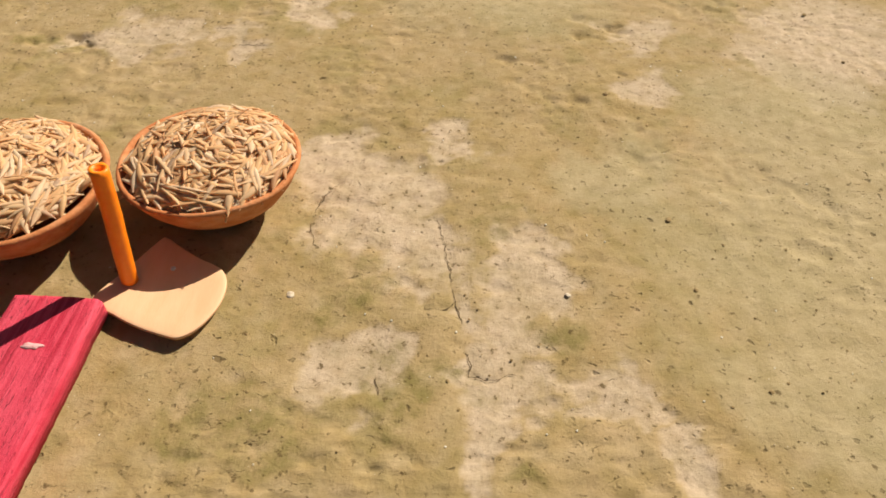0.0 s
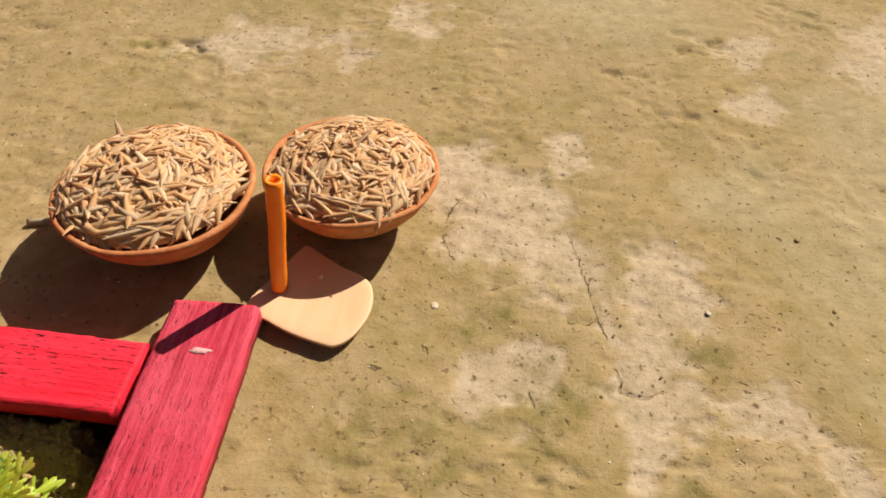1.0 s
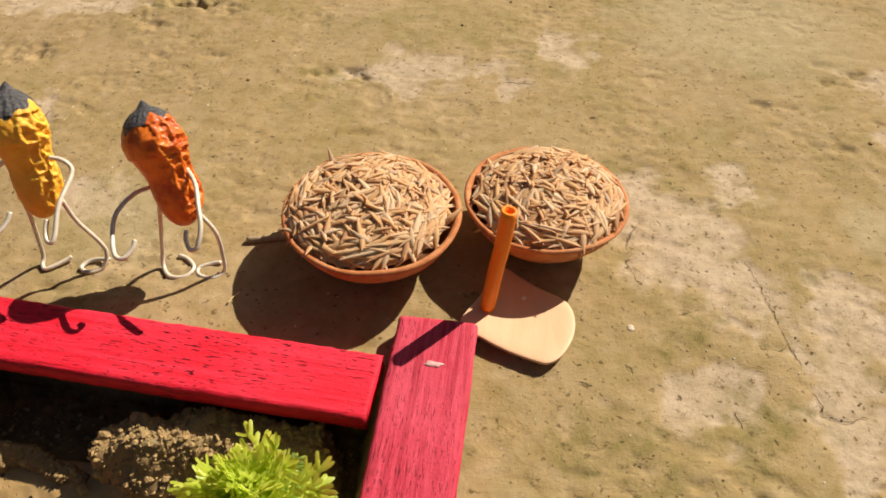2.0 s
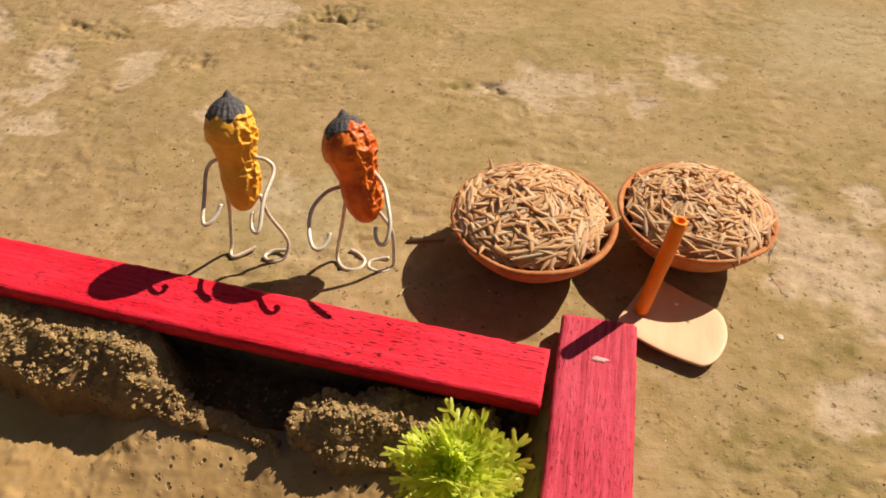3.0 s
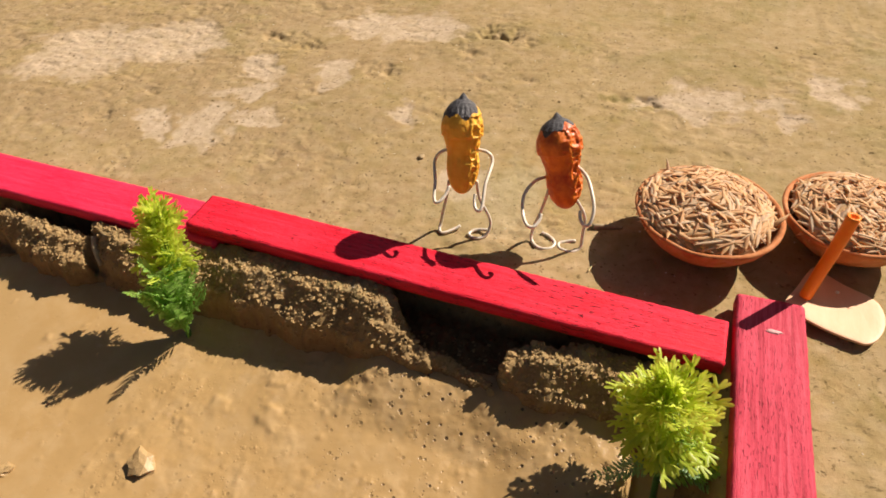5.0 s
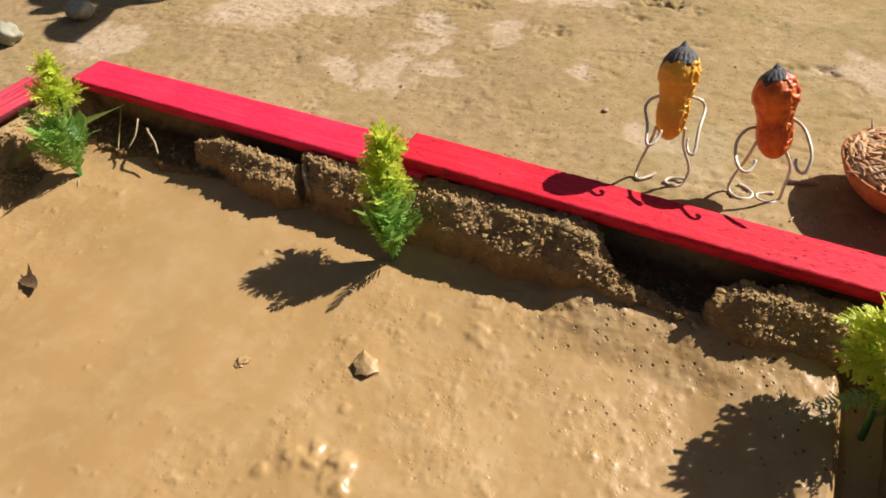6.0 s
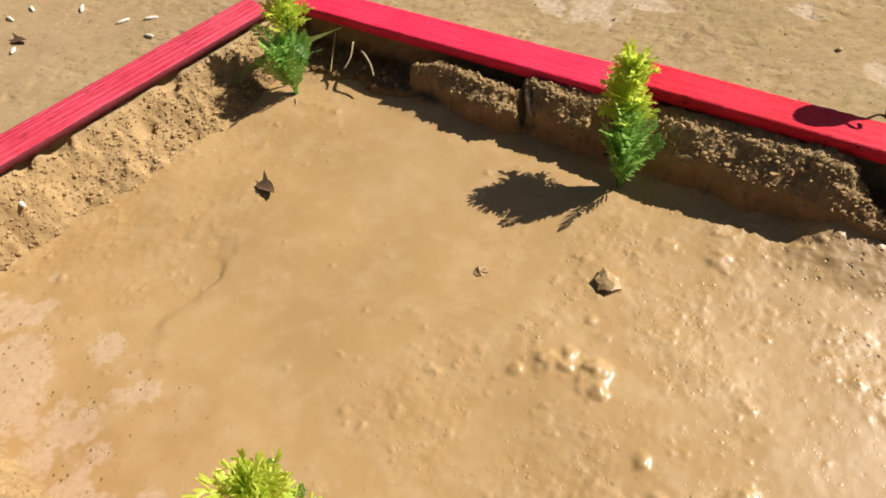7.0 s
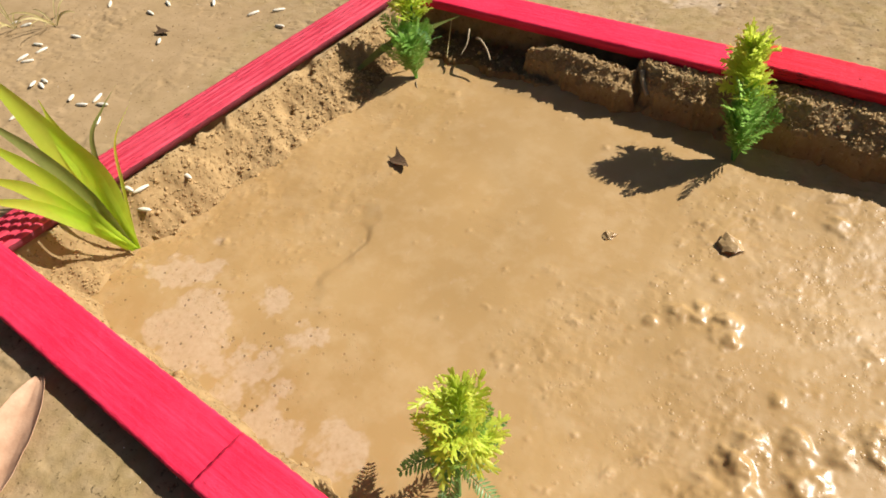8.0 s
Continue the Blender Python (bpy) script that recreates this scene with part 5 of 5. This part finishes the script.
grass_plant()
tagged(new("dry_grass", blade_mesh([(-505, 51, -19), (-487, 69, -5), (-472, 83, 0), (-456, 100, 4)], 0.0021, BLADE_DARK, 0.2, 22, 0.6)),
       "arched yellowing grass blade lying behind the corner plant", "grass")
loose_rod("straw", [(-0.460, 0.083, -0.0245), (-0.4635, 0.096, -0.012), (-0.466, 0.105, -0.003)], 0.0004, STRAW, "thin upright straw stuck in the bed edge", "straw")
loose_rod("twig", [(-0.447, 0.100, -0.008), (-0.441, 0.095, -0.006), (-0.436, 0.092, -0.009), (-0.432, 0.088, -0.012)], 0.0007, TWIG, "small pale root poking out of the soil ledge", "twig")
loose_rod("twig", [(-0.452, 0.101, -0.004), (-0.450, 0.094, -0.009), (-0.451, 0.088, -0.013)], 0.0005, TWIG, "small pale root poking out of the soil ledge", "twig")
loose_rod("twig", [(-0.350, 0.094, -0.0035), (-0.348, 0.090, -0.0065), (-0.344, 0.086, -0.011)], 0.0014, TWIG, "broken root end sticking out of the soil ledge", "twig", 0.8)
loose_rod("twig", [(-0.543, -0.110, -0.003), (-0.547, -0.112, -0.010), (-0.545, -0.115, -0.016), (-0.542, -0.119, -0.020)], 0.0005, TWIG, "thin pale root hanging at the bed edge", "twig")
loose_rod("twig", [(-0.473, 0.071, -0.0245), (-0.468, 0.066, -0.022), (-0.463, 0.060, -0.0245)], 0.00035, TWIG, "thin dark stalk in the mud", "twig")


# ---- rice grains and dry leaves ----
def rice_grains():
    v, f = ball(2)
    me = raw_mesh("rice_grain", v * (0.0042, 0.00115, 0.0009), f, np.full(len(f), 3), RICE)
    r = np.random.RandomState(81)
    for x, y in RICE_AT:
        z = float(ground_height(x, y)) + 0.0007
        m = pose(x, y, z, r.uniform(-8, 8), r.uniform(-8, 8), r.uniform(0, 180))
        ob = new("rice_grain", me)
        ob.matrix_world = m
        tagged(ob, "single white rice grain lying on the earth", "rice", "scattered rice grains")


RICE_AT = [(-0.652, 0.041), (-0.676, 0.001), (-0.691, -0.016), (-0.683, -0.019), (-0.680, -0.031), (-0.686, -0.030), (-0.648, -0.041), (-0.645, -0.045),
           (-0.652, -0.046), (-0.616, -0.046), (-0.604, -0.048), (-0.601, -0.040), (-0.593, -0.043), (-0.630, -0.071), (-0.584, 0.065), (-0.571, 0.074),
           (-0.557, 0.059), (-0.618, 0.018), (-0.651, 0.055), (-0.621, 0.067), (-0.690, 0.039), (-0.734, -0.003), (-0.723, -0.003), (-0.582, -0.054),
           (-0.529, -0.081), (-0.526, -0.077), (-0.523, -0.082), (-0.519, -0.057), (-0.5270, -0.0205)]
rice_grains()


def curled_leaf(name, a, b, width, curl, mat, label, lift):
    """A dry leaf from a to b with a raised edge and a thin body."""
    a, b = np.array(a), np.array(b)
    d = b - a
    length = np.linalg.norm(d)
    d /= length
    s = np.array((-d[1], d[0], 0))
    n, m = 26, 13
    top = []
    for t in np.linspace(0, 1, n):
        w = width * (np.sin(np.pi * (0.03 + 0.94 * t)) ** 0.7)
        for u in np.linspace(-1, 1, m):
            z = lift * (1 - t * 0.3) + curl * u * u * w + 0.0004 * gradient_noise(np.array(t * 8.0), np.array(u * 3.0), 91)
            top.append(a + d * length * t + s * w * u + np.array((0, 0, float(z))))
    top = np.array(top)
    v = np.vstack([top, top - (0, 0, 0.0003)])
    f = grid_faces(n, m)
    k = len(top)
    rim = [i for i in range(m)] + [i * m + m - 1 for i in range(1, n)] + [(n - 1) * m + i for i in range(m - 2, -1, -1)] + [i * m for i in range(n - 2, 0, -1)]
    faces = [tuple(q) for q in f] + [tuple(c + k for c in q[::-1]) for q in f]
    faces += [(rim[i], rim[(i + 1) % len(rim)], rim[(i + 1) % len(rim)] + k, rim[i] + k) for i in range(len(rim))]
    return tagged(new(name, joined(name, [(v, faces, 0)], [mat])), label, "leaf")


curled_leaf("dry_leaf", (-0.4665, -0.1665, 0.0), (-0.440, -0.203, 0.0), 0.0080, 0.45, DEAD_LEAF, "curled pinkish-brown dry leaf on the ground outside the frame", 0.0015)
def leaf_scrap(x, y, z, size, turn, label):
    """A torn, bent scrap of leaf with a spike and a tail."""
    edge = np.array([(-1.0, -0.05), (-0.62, 0.32), (-0.78, 0.95), (-0.22, 0.42), (0.18, 0.22), (0.55, -0.12), (1.0, -0.78), (0.52, -0.62), (0.05, -0.58), (-0.52, -0.42)])
    line = np.vstack([edge + (np.roll(edge, -1, 0) - edge) * t for t in (0.0, 0.33, 0.66)]).reshape(3, -1, 2).transpose(1, 0, 2).reshape(-1, 2)
    line = line + 0.05 * np.stack([gradient_noise(line[:, 0] * 3 + 5, line[:, 1] * 3, 66), gradient_noise(line[:, 0] * 3, line[:, 1] * 3 + 8, 67)], -1)
    n, rings = len(line), []
    for side, ks in ((1, (0.03, 0.4, 0.75, 1.0)), (-1, (1.0, 0.75, 0.4, 0.03))):
        for k in ks:
            q = line * k
            up = 0.30 + 0.45 * np.abs(q[:, 1] + 0.2) ** 1.4 + 0.10 * q[:, 0]
            rings.append(np.column_stack([q * size, up * size + side * 0.00012]))
    faces = grid_faces(len(rings), n, True)
    ob = new("leaf_scrap", raw_mesh("leaf_scrap", np.vstack(rings), faces, np.full(len(faces), 4), DARK_LEAF, False))
    ob.matrix_world = pose(x, y, z - 0.1 * size, 0, 0, turn)
    return tagged(ob, label, "leaf")


leaf_scrap(-0.4395, 0.0080, mud_height(-0.4395, 0.0080), 0.0068, 8, "small dark curled leaf scrap stuck in the mud")
leaf_scrap(-0.6240, 0.0270, float(ground_height(-0.624, 0.027)), 0.0055, 40, "small dark curled leaf scrap on the earth")


# ---- arching weed beyond the yard, unseen, added to cast leaf shadows on the far corner ----
def weed(seed):
    r = np.random.RandomState(seed)
    w = new("weed")
    w.location = (-0.605, 0.383, 0)
    tagged(w, "unseen arching leafy weed added beyond the frame to throw leaf shadows", "weed")
    line = np.array([(0, 0, -0.01), (0.02, 0.0, 0.07), (0.09, -0.01, 0.14), (0.20, -0.045, 0.175)])
    v, f = swept(line, 0.0022, 8, 8, 0.4)
    part("stem", joined("stem", [(v, f, 0)], [STEM]), w)
    for k in range(13):
        t = 0.62 + 0.38 * k / 12
        o = line[2] + (line[3] - line[2]) * (t - 0.5) * 2 if t > 0.5 else line[2]
        a = k * 2.4 + r.uniform(-0.3, 0.3)
        d = np.array((math.cos(a), math.sin(a), 0)) * 1000
        n = r.uniform(0.035, 0.06)
        o = o * 1000
        part("leaf", blade_mesh([o, o + d * n * 0.4 + (0, 0, 9), o + d * n * 0.8 + (0, 0, 5), o + d * n + (0, 0, -6)], r.uniform(0.011, 0.018), FERN, 0.15, 14, 0.3), w)


weed(95)


# ---- small details ----
def flake(parent, x, y, size, seed):
    """A bare spot where paint has chipped off, as a thin flake on the stick."""
    r = np.random.RandomState(seed)
    a = np.linspace(0, 2 * np.pi, 14, endpoint=False)
    rad = size * (0.6 + 0.6 * r.rand(14))
    top = np.stack([rad * np.cos(a) * 0.75, rad * np.sin(a) * 2.1, np.full(14, 0.00022)], -1)
    low = top * (1.15, 1.15, 0)
    v = np.vstack([top, low, [(0, 0, 0.00025)]])
    f = [(k, (k + 1) % 14, 28) for k in range(14)] + [(k + 14, (k + 1) % 14 + 14, (k + 1) % 14, k) for k in range(14)]
    part("paint_chip", joined("paint_chip", [(v, f, 0)], [CHIP]), parent, "bare pale chip in the paint", Matrix.Translation((x, y, 0.00585)))


flake(post, 0.0140, 0.0010, 0.0011, 501)


def dry_tuft(x, y, seed, number):
    t = new("dry_grass_tuft")
    t.location = (x, y, float(ground_height(x, y)))
    tagged(t, "small tuft of thin dry straw-yellow grass on bare earth", "grass")
    r = np.random.RandomState(seed)
    for k in range(number):
        a, n = r.rand() * 6.283, r.uniform(12, 30)
        d = np.array((math.cos(a), math.sin(a), 0.0)) * n
        part("blade", blade_mesh([(0, 0, -1), d * 0.35 + (0, 0, n * 0.35), d * 0.75 + (0, 0, n * 0.45), d + (0, 0, n * 0.3)], r.uniform(0.0004, 0.0008), STRAW_LEAF, 0.2, 12, 0.4), t)


STRAW_LEAF = make_leaf("straw_leaf", (0.42, 0.34, 0.12), (0.62, 0.52, 0.24), 0.6, 0.3)
dry_tuft(-0.7020, 0.0050, 511, 9)
dry_tuft(-0.7280, -0.0080, 512, 7)
